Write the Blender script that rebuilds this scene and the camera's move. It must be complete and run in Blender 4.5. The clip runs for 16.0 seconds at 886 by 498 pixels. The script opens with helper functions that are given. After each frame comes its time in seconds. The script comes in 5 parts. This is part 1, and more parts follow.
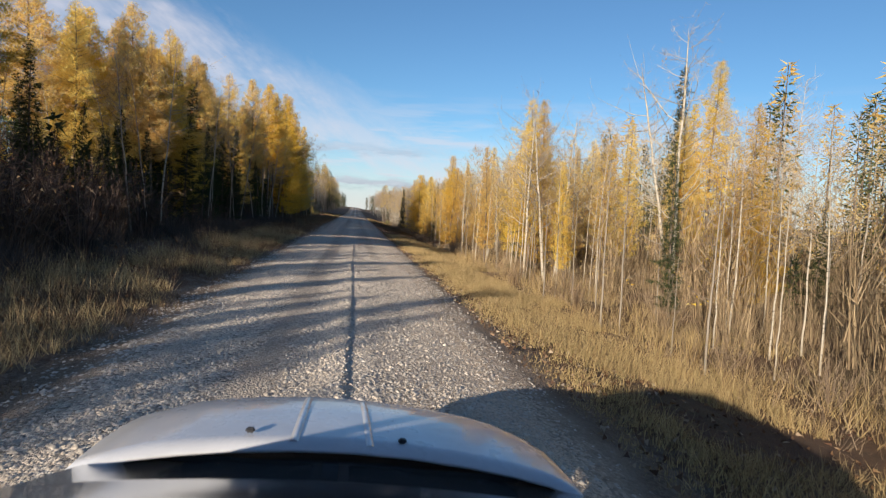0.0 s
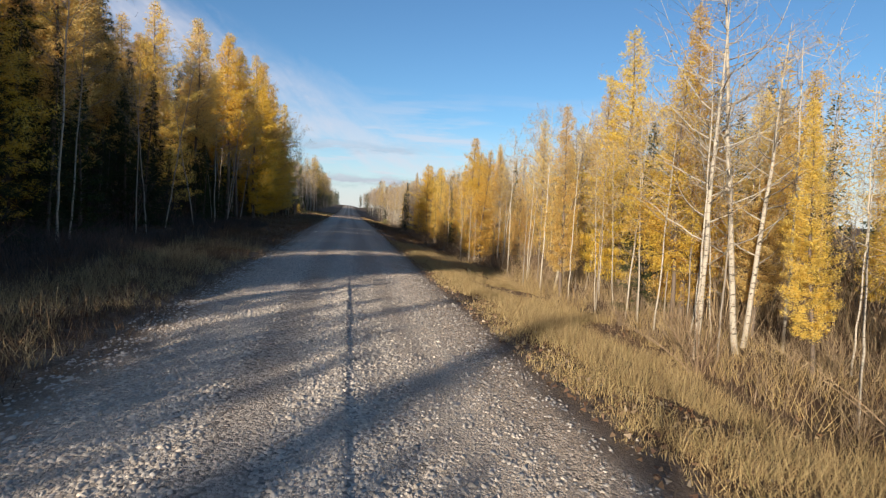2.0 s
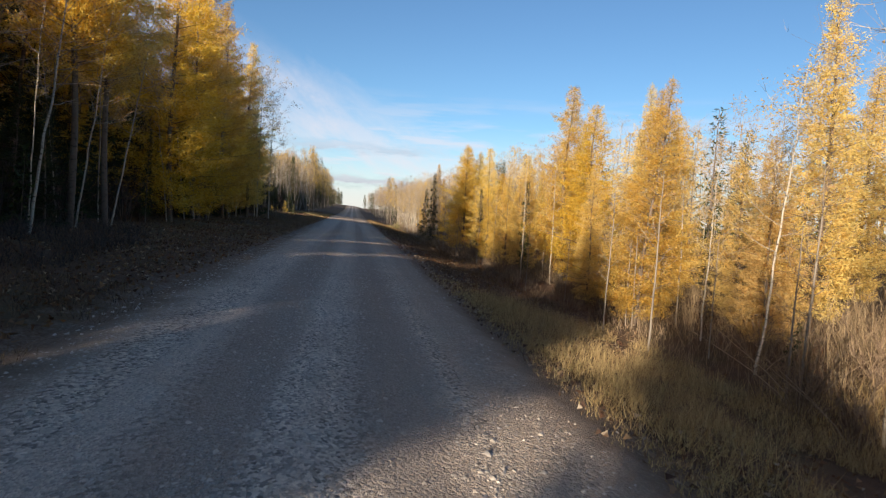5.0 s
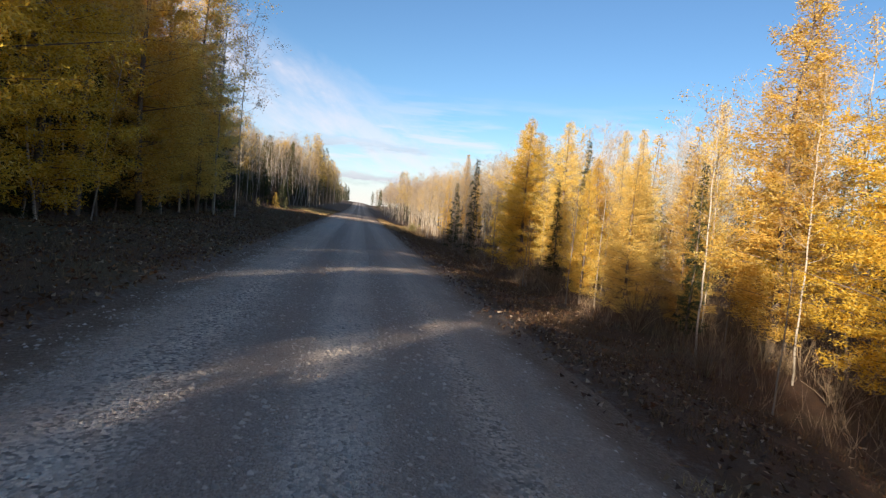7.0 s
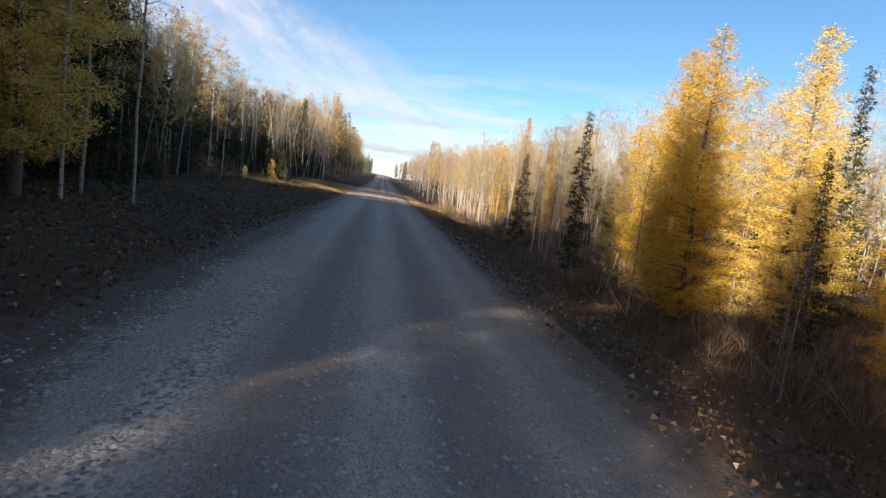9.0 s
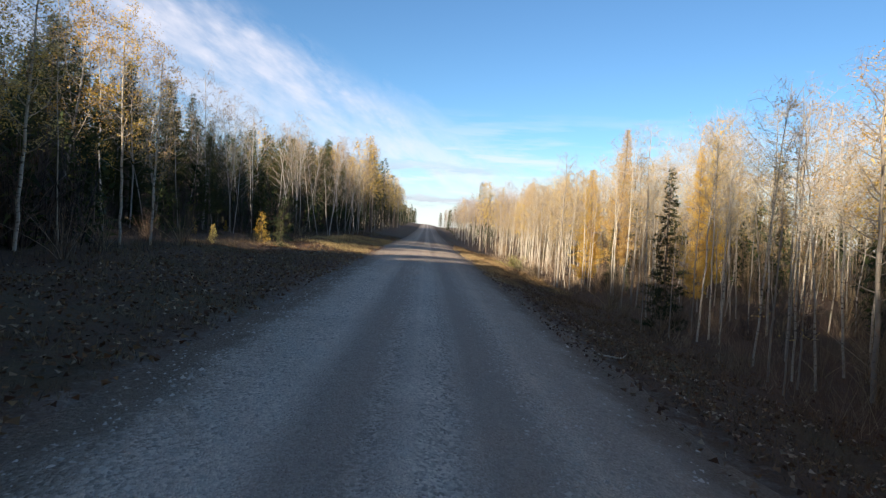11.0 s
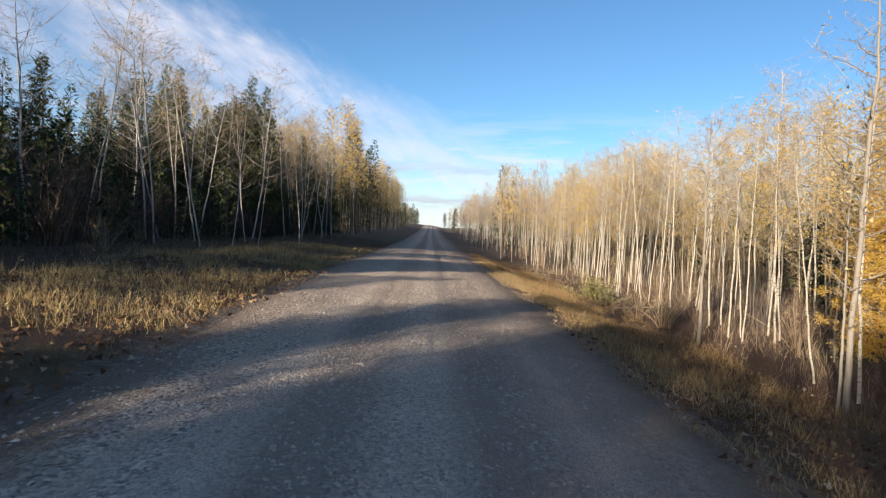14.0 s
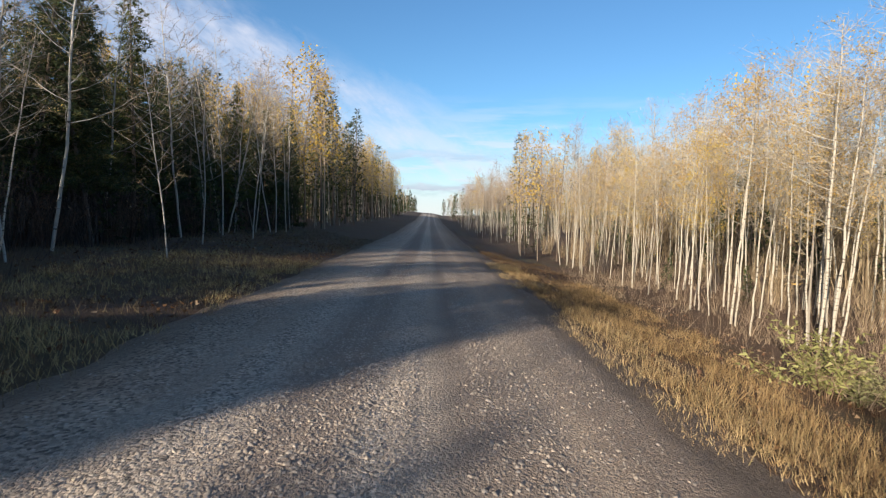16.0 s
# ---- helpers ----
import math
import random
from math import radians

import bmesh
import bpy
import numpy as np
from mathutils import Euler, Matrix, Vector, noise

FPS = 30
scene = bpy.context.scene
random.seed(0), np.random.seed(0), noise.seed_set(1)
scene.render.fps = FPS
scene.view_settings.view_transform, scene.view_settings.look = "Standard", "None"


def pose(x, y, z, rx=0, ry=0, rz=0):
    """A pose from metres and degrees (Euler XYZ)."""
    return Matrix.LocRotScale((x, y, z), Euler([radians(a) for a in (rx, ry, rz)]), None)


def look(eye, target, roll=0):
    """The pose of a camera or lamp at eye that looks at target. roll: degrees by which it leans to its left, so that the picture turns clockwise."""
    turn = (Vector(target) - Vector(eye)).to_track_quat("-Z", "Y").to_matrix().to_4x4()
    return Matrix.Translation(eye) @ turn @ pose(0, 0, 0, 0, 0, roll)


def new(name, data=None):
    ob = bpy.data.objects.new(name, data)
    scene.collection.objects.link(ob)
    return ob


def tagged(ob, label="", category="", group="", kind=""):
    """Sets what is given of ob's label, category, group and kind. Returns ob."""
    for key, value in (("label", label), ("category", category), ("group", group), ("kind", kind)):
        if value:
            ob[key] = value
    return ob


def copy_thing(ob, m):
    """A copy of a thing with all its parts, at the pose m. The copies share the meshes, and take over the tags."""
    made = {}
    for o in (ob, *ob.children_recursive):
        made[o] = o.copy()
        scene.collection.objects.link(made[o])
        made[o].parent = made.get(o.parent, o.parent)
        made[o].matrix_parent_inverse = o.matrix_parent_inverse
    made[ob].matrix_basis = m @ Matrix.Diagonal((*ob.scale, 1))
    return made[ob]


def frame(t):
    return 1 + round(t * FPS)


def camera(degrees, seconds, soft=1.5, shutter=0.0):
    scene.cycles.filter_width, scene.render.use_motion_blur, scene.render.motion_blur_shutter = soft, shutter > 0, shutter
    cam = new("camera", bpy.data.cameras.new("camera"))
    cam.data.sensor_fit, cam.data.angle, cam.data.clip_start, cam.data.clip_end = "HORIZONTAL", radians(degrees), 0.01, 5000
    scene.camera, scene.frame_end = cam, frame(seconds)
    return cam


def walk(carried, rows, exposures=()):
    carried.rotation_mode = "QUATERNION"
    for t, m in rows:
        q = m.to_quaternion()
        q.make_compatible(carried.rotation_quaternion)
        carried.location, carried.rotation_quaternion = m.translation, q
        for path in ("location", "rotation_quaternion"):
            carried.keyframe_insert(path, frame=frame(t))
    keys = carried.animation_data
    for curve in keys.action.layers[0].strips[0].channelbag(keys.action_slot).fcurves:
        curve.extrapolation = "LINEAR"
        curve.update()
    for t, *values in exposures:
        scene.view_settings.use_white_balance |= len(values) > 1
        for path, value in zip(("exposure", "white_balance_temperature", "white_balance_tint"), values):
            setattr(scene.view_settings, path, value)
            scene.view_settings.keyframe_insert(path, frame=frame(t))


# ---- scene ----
cam = camera(76.5, 16.0, soft=1.2, shutter=0.06)
PATH = [
    (0, (0.075, -0.033, 1.863), (0.387, 1.938, 1.736), 2.9),
    (0.5, (0.096, 3.132, 1.893), (0.427, 5.1, 1.766), 3.1),
    (1, (0.073, 6.346, 1.908), (0.395, 8.316, 1.778), 3.2),
    (1.5, (0.004, 9.605, 1.911), (0.337, 11.573, 1.779), 3.3),
    (2, (0.003, 12.793, 1.886), (0.337, 14.76, 1.751), 2.6),
    (2.5, (0.029, 15.898, 1.869), (0.366, 17.865, 1.73), 3.4),
    (3, (0.029, 19.115, 1.844), (0.375, 21.08, 1.703), 3.3),
    (3.5, (0.0, 22.287, 1.82), (0.351, 24.252, 1.683), 3.3),
    (4, (0.05, 25.313, 1.784), (0.395, 27.279, 1.649), 2.8),
    (4.5, (0.118, 28.567, 1.753), (0.454, 30.534, 1.624), 3.4),
    (4.7, (0.171, 29.866, 1.738), (0.499, 31.835, 1.611), 3.4),
    (6.8, (0.001, 43.077, 1.664), (0.314, 45.048, 1.537), 5.8),
    (7, (0.03, 44.368, 1.682), (0.334, 46.341, 1.552), 5.4),
    (7.5, (0.015, 47.586, 1.716), (0.305, 49.56, 1.585), 5.2),
    (8, (0.003, 50.904, 1.769), (0.279, 52.88, 1.637), 6.2),
    (8.5, (-0.113, 54.068, 1.781), (0.149, 56.045, 1.632), 6.5),
    (9, (-0.182, 57.187, 1.806), (0.059, 59.159, 1.58), 7.4),
    (9.5, (-0.145, 60.194, 1.775), (0.02, 62.174, 1.549), 7.0),
    (10, (-0.112, 63.319, 1.77), (0.011, 65.311, 1.629), 6.0),
    (10.2, (-0.101, 64.523, 1.778), (0.009, 66.516, 1.653), 5.2),
    (12.3, (-0.138, 77.626, 1.835), (-0.094, 79.625, 1.805), 2.9),
    (12.5, (-0.14, 78.989, 1.826), (-0.094, 80.989, 1.794), 3.0),
    (13, (-0.066, 82.388, 1.759), (-0.022, 84.387, 1.712), 2.7),
    (13.5, (-0.065, 85.65, 1.694), (-0.018, 87.649, 1.632), 2.1),
    (14, (0.007, 88.884, 1.662), (0.053, 90.882, 1.587), 2.3),
    (14.5, (0.077, 92.081, 1.63), (0.115, 94.079, 1.547), 2.0),
    (15, (0.048, 95.216, 1.664), (0.091, 97.213, 1.569), 1.7),
    (15.5, (0.061, 98.426, 1.681), (0.108, 100.423, 1.575), 1.4),
    (16, (0.147, 101.746, 1.754), (0.196, 103.742, 1.634), 1.1),
]
EXPOSURES = [(0.0, 0.64, 6500, 10), (2.0, 0.66, 6500, 10), (4.5, 0.78, 6800, 12), (7.0, 0.98, 6900, 14), (10.0, 1.08, 6700, 11), (12.5, 1.05, 6500, 10), (14.5, 0.98, 6450, 10), (16.0, 0.92, 6300, 8)]
walk(cam, [(t, look(eye, target, roll)) for t, eye, target, roll in PATH], EXPOSURES)

# ---- light: a low sun behind and to the left, blue sky with thin cloud ----
SUN_AZ, SUN_EL = radians(33.0), radians(14.5)          # the way the light travels, from +y towards +x
sun_data = bpy.data.lights.new("sun", "SUN")
sun_data.energy, sun_data.angle, sun_data.color = 5.0, radians(0.6), (1.0, 0.88, 0.72)
sun = new("sun", sun_data)
sun.matrix_world = look((0, 0, 60), (math.sin(SUN_AZ) * math.cos(SUN_EL), math.cos(SUN_AZ) * math.cos(SUN_EL), 60 - math.sin(SUN_EL)))

world = bpy.data.worlds.new("sky_world")
scene.world = world
world.use_nodes = True
wn, wl = world.node_tree.nodes, world.node_tree.links
wn.clear()
w_out, w_bg = wn.new("ShaderNodeOutputWorld"), wn.new("ShaderNodeBackground")
sky = wn.new("ShaderNodeTexSky")
sky.sky_type, sky.sun_disc = "NISHITA", False
sky.sun_elevation, sky.sun_rotation = SUN_EL, SUN_AZ + math.pi
sky.air_density, sky.dust_density, sky.ozone_density = 1.0, 0.0, 3.5
w_co, w_sep = wn.new("ShaderNodeTexCoord"), wn.new("ShaderNodeSeparateXYZ")
wl.new(w_co.outputs["Generated"], w_sep.inputs[0])
# a bank of thin cloud climbs from the road's end towards the upper west, with streaks low over the horizon


def w_math(kind, a, b=None, c=None):
    node = wn.new("ShaderNodeMath")
    node.operation = kind
    for k, v in enumerate((a, b, c)):
        if isinstance(v, (int, float)):
            node.inputs[k].default_value = v
        elif v is not None:
            wl.new(v, node.inputs[k])
    return node.outputs[0]


def w_noise(u, v, scale, detail, rough):
    at, tex = wn.new("ShaderNodeCombineXYZ"), wn.new("ShaderNodeTexNoise")
    wl.new(u, at.inputs["X"]); wl.new(v, at.inputs["Y"]); wl.new(at.outputs[0], tex.inputs["Vector"])
    tex.inputs["Scale"].default_value, tex.inputs["Detail"].default_value, tex.inputs["Roughness"].default_value = scale, detail, rough
    return tex.outputs["Fac"]


def w_curve(value, low, high, stops):
    span, r = wn.new("ShaderNodeMapRange"), wn.new("ShaderNodeValToRGB")
    span.inputs["From Min"].default_value, span.inputs["From Max"].default_value = low, high
    wl.new(value, span.inputs["Value"]); wl.new(span.outputs[0], r.inputs[0])
    while len(r.color_ramp.elements) < len(stops):
        r.color_ramp.elements.new(0.5)
    for e, (p, g) in zip(r.color_ramp.elements, stops):
        e.position, e.color = (p - low) / (high - low), (g, g, g, 1)
    return r.outputs[0]


w_az = w_math("MULTIPLY", w_math("ARCTAN2", w_sep.outputs["X"], w_sep.outputs["Y"]), 57.3)
w_el = w_math("MULTIPLY", w_math("ARCSINE", w_sep.outputs["Z"]), 57.3)
w_line = w_math("MULTIPLY_ADD", w_math("MAXIMUM", w_math("MINIMUM", w_az, 16.0), -75.0), -0.42, 8.3)
w_off = w_math("SUBTRACT", w_el, w_line)
w_billow = w_noise(w_math("MULTIPLY", w_az, 0.075), w_math("MULTIPLY", w_off, 0.13), 1.25, 8.0, 0.6)
w_edge = w_math("MULTIPLY_ADD", w_billow, 15.0, w_math("SUBTRACT", w_off, 7.0))
w_bank = w_curve(w_edge, -16.0, 4.0, [(-16.0, 0.26), (-10.0, 0.42), (-6.0, 0.50), (-3.0, 0.58), (-0.4, 0.60), (1.4, 0.28), (4.0, 0.0)])
w_wisp = w_noise(w_math("MULTIPLY", w_az, 0.05), w_math("MULTIPLY", w_el, 0.42), 1.9, 6.0, 0.55)
w_streak = w_math("MULTIPLY", w_curve(w_wisp, 0.0, 1.0, [(0.44, 0.0), (0.62, 0.75)]), w_curve(w_el, -2.0, 14.0, [(-1.0, 0.6), (3.0, 1.0), (7.0, 0.8), (12.0, 0.0)]))
w_low = w_curve(w_el, -2.0, 10.0, [(-2.0, 0.80), (1.5, 0.62), (4.5, 0.26), (9.0, 0.0)])
w_puff = w_math("MULTIPLY", w_curve(w_noise(w_math("MULTIPLY", w_az, 0.16), w_math("MULTIPLY", w_off, 0.30), 1.1, 8.0, 0.62), 0.0, 1.0, [(0.42, 0.0), (0.68, 0.34)]), w_curve(w_off, -9.0, 5.0, [(-8.0, 0.0), (-3.0, 1.0), (1.0, 0.9), (4.0, 0.0)]))
w_torn = w_curve(w_noise(w_math("MULTIPLY", w_az, 0.10), w_math("MULTIPLY", w_off, 0.26), 1.4, 6.0, 0.55), 0.0, 1.0, [(0.36, 0.30), (0.60, 0.92)])
w_bank = w_math("ADD", w_math("MULTIPLY", w_bank, w_torn), w_puff)
# two grey streaks hang over the road's end, seen against the paler sky
w_rag = w_noise(w_math("MULTIPLY", w_az, 0.16), w_math("MULTIPLY", w_el, 0.7), 1.3, 6.0, 0.6)
w_bent = w_math("MULTIPLY_ADD", w_rag, 2.4, w_math("SUBTRACT", w_el, 1.2))
w_grey = w_math("MULTIPLY", w_curve(w_bent, 0.0, 9.0, [(1.9, 0.0), (2.5, 1.0), (2.9, 0.9), (3.4, 0.0), (5.3, 0.0), (5.8, 0.75), (6.2, 0.6), (6.7, 0.0)]), w_curve(w_az, -20.0, 20.0, [(-14.0, 0.0), (-4.0, 1.0), (5.0, 1.0), (11.0, 0.0)]))
w_soft = w_math("MINIMUM", w_math("MAXIMUM", w_math("MAXIMUM", w_bank, w_streak), w_math("MAXIMUM", w_low, w_math("MULTIPLY", w_grey, 0.85))), 0.88)
w_mix = wn.new("ShaderNodeMix"); w_mix.data_type = "RGBA"
wl.new(w_soft, w_mix.inputs["Factor"])
w_tint = wn.new("ShaderNodeMix"); w_tint.data_type, w_tint.blend_type = "RGBA", "MULTIPLY"
w_tint.inputs["Factor"].default_value, w_tint.inputs["B"].default_value = 1.0, (0.84, 1.03, 1.13, 1)
wl.new(sky.outputs[0], w_tint.inputs["A"])
wl.new(w_tint.outputs["Result"], w_mix.inputs["A"])
w_cloud = wn.new("ShaderNodeMix"); w_cloud.data_type = "RGBA"
wl.new(w_math("MULTIPLY", w_grey, w_curve(w_rag, 0.0, 1.0, [(0.35, 0.35), (0.6, 0.95)])), w_cloud.inputs["Factor"])
w_cloud.inputs["A"].default_value, w_cloud.inputs["B"].default_value = (6.35, 6.25, 6.9, 1), (3.6, 3.8, 4.7, 1)
wl.new(w_cloud.outputs["Result"], w_mix.inputs["B"])
wl.new(w_mix.outputs["Result"], w_bg.inputs["Color"])
w_bg.inputs["Strength"].default_value = 0.075
wl.new(w_bg.outputs[0], w_out.inputs[0])


# ---- materials ----
def material(name, rough=0.8, metal=0.0):
    m = bpy.data.materials.new(name)
    m.use_nodes = True
    bsdf = m.node_tree.nodes["Principled BSDF"]
    bsdf.inputs["Roughness"].default_value, bsdf.inputs["Metallic"].default_value = rough, metal
    return m, m.node_tree.nodes, m.node_tree.links, bsdf


def noise_node(nodes, links, scale, detail=4.0, rough=0.6, stretch=None, space="Object"):
    co = nodes.new("ShaderNodeTexCoord")
    n = nodes.new("ShaderNodeTexNoise")
    n.inputs["Scale"].default_value, n.inputs["Detail"].default_value, n.inputs["Roughness"].default_value = scale, detail, rough
    src = co.outputs[space]
    if stretch:
        mp = nodes.new("ShaderNodeMapping")
        mp.inputs["Scale"].default_value = stretch
        links.new(src, mp.inputs["Vector"])
        src = mp.outputs[0]
    links.new(src, n.inputs["Vector"])
    return n


def ramp(nodes, links, fac, stops):
    r = nodes.new("ShaderNodeValToRGB")
    el = r.color_ramp.elements
    while len(el) < len(stops):
        el.new(0.5)
    for e, (p, c) in zip(el, stops):
        e.position, e.color = p, (*c, 1)
    links.new(fac, r.inputs[0])
    return r


def blend(nodes, links, fac, a, b, mode="MIX"):
    m = nodes.new("ShaderNodeMix")
    m.data_type, m.blend_type = "RGBA", mode
    for key, v in (("Factor", fac), ("A", a), ("B", b)):
        if isinstance(v, (int, float)):
            m.inputs[key].default_value = v
        elif isinstance(v, tuple):
            m.inputs[key].default_value = (*v, 1)
        else:
            links.new(v, m.inputs[key])
    return m.outputs["Result"]


def bump(nodes, links, bsdf, height, strength, distance):
    b = nodes.new("ShaderNodeBump")
    b.inputs["Strength"].default_value, b.inputs["Distance"].default_value = strength, distance
    links.new(height, b.inputs["Height"])
    links.new(b.outputs[0], bsdf.inputs["Normal"])


def leaf_material(name, stops, through_light=0.35, rough=0.7):
    """Foliage: each needle spray or leaf takes a colour of its own, and each tree a lean of its own."""
    m, n, l, bsdf = material(name, rough)
    geo, info = n.new("ShaderNodeNewGeometry"), n.new("ShaderNodeObjectInfo")
    r = ramp(n, l, geo.outputs["Random Per Island"], stops)
    hue = n.new("ShaderNodeHueSaturation")
    lean = n.new("ShaderNodeMapRange")
    lean.inputs["To Min"].default_value, lean.inputs["To Max"].default_value = 0.489, 0.512
    l.new(info.outputs["Random"], lean.inputs["Value"])
    l.new(lean.outputs[0], hue.inputs["Hue"])
    val = n.new("ShaderNodeMapRange")
    val.inputs["To Min"].default_value, val.inputs["To Max"].default_value = 0.82, 1.14
    l.new(info.outputs["Random"], val.inputs["Value"])
    l.new(val.outputs[0], hue.inputs["Value"])
    odd = n.new("ShaderNodeMath"); odd.operation = "FRACT"
    many = n.new("ShaderNodeMath"); many.operation = "MULTIPLY"; many.inputs[1].default_value = 7.31
    l.new(info.outputs["Random"], many.inputs[0]); l.new(many.outputs[0], odd.inputs[0])
    sat = n.new("ShaderNodeMapRange")
    sat.inputs["To Min"].default_value, sat.inputs["To Max"].default_value = 0.82, 1.04
    l.new(odd.outputs[0], sat.inputs["Value"]); l.new(sat.outputs[0], hue.inputs["Saturation"])
    l.new(r.outputs[0], hue.inputs["Color"])
    l.new(hue.outputs[0], bsdf.inputs["Base Color"])
    bsdf.inputs["Specular IOR Level"].default_value = 0.2
    tr, mx = n.new("ShaderNodeBsdfTranslucent"), n.new("ShaderNodeMixShader")
    l.new(hue.outputs[0], tr.inputs["Color"])
    mx.inputs[0].default_value = through_light
    l.new(bsdf.outputs[0], mx.inputs[1]); l.new(tr.outputs[0], mx.inputs[2])
    l.new(mx.outputs[0], n["Material Output"].inputs["Surface"])
    return m


def bark_material(name, pale, dark, amount, mark_scale):
    m, n, l, bsdf = material(name, 0.85)
    fine = noise_node(n, l, 14, 6, 0.65, (1, 1, 0.5))
    marks = noise_node(n, l, mark_scale, 5, 0.7, (1, 1, 3.2))
    base = ramp(n, l, fine.outputs["Fac"], [(0.25, tuple(c * 0.72 for c in pale)), (0.75, pale)])
    dk = ramp(n, l, marks.outputs["Fac"], [(amount, (0, 0, 0)), (amount + 0.07, (1, 1, 1))])
    col = blend(n, l, dk.outputs[0], base.outputs[0], dark)
    geo, tone = n.new("ShaderNodeNewGeometry"), n.new("ShaderNodeMapRange")
    tone.inputs["To Min"].default_value, tone.inputs["To Max"].default_value = 0.66, 1.1
    l.new(geo.outputs["Random Per Island"], tone.inputs["Value"])
    own = n.new("ShaderNodeHueSaturation")
    l.new(tone.outputs[0], own.inputs["Value"]); l.new(col, own.inputs["Color"])
    l.new(own.outputs[0], bsdf.inputs["Base Color"])
    bump(n, l, bsdf, fine.outputs["Fac"], 0.5, 0.02)
    return m


LARCH_GOLD = leaf_material("larch_needles", [(0.0, (0.56, 0.32, 0.04)), (0.35, (0.78, 0.50, 0.075)), (0.75, (0.86, 0.61, 0.12)), (1.0, (0.82, 0.65, 0.23))], 0.5)
SPRUCE_GREEN = leaf_material("spruce_needles", [(0.0, (0.018, 0.026, 0.011)), (0.5, (0.042, 0.056, 0.018)), (0.9, (0.080, 0.088, 0.026)), (1.0, (0.13, 0.11, 0.035))], 0.2)
PINE_GREEN = leaf_material("pine_needles", [(0.0, (0.03, 0.042, 0.015)), (0.5, (0.06, 0.075, 0.022)), (0.9, (0.12, 0.115, 0.03)), (1.0, (0.2, 0.14, 0.04))], 0.2)
ASPEN_LEAF = leaf_material("aspen_leaves", [(0.0, (0.42, 0.24, 0.05)), (0.5, (0.66, 0.42, 0.08)), (1.0, (0.62, 0.46, 0.20))], 0.4)
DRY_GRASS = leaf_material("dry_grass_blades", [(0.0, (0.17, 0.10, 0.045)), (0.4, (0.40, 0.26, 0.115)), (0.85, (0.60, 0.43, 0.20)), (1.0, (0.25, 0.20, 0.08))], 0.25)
# brown blades; the darker tone also stands in for shade on the verges
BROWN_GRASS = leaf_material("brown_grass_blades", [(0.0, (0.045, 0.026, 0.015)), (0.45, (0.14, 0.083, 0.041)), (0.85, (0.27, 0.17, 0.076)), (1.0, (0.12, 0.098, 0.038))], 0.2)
LITTER = leaf_material("fallen_leaves_surface", [(0.0, (0.075, 0.033, 0.016)), (0.45, (0.165, 0.082, 0.035)), (0.8, (0.29, 0.175, 0.08)), (1.0, (0.46, 0.36, 0.235))], 0.1)
TWIG = leaf_material("bare_twigs", [(0.0, (0.11, 0.07, 0.042)), (0.5, (0.26, 0.178, 0.105)), (1.0, (0.42, 0.305, 0.185))], 0.0, 0.85)
OLIVE_LEAF = leaf_material("olive_leaves", [(0.0, (0.11, 0.10, 0.035)), (0.5, (0.24, 0.22, 0.08)), (1.0, (0.38, 0.34, 0.14))], 0.3)
# brush stems darkened to stand in for the shade inside the wood
SHADE_STEMS = leaf_material("shaded_stems", [(0.0, (0.034, 0.026, 0.023)), (0.5, (0.074, 0.057, 0.049)), (1.0, (0.14, 0.11, 0.092))], 0.0, 0.85)
WILLOW = leaf_material("willow_stems", [(0.0, (0.05, 0.032, 0.026)), (0.5, (0.11, 0.068, 0.05)), (1.0, (0.21, 0.14, 0.095))], 0.0, 0.8)
FINE_TWIG = leaf_material("fine_aspen_twigs", [(0.0, (0.23, 0.165, 0.105)), (0.5, (0.37, 0.285, 0.19)), (1.0, (0.51, 0.41, 0.29))], 0.0, 0.85)
ASPEN_BARK = bark_material("aspen_bark", (0.56, 0.49, 0.385), (0.07, 0.055, 0.04), 0.54, 5.0)
DARK_BARK = bark_material("conifer_bark", (0.20, 0.15, 0.11), (0.05, 0.04, 0.03), 0.55, 9.0)
PALE_BARK = bark_material("weathered_aspen_bark", (0.50, 0.46, 0.40), (0.08, 0.07, 0.06), 0.57, 5.0)
GREY_BARK = bark_material("grey_bark", (0.33, 0.28, 0.22), (0.08, 0.06, 0.05), 0.6, 7.0)


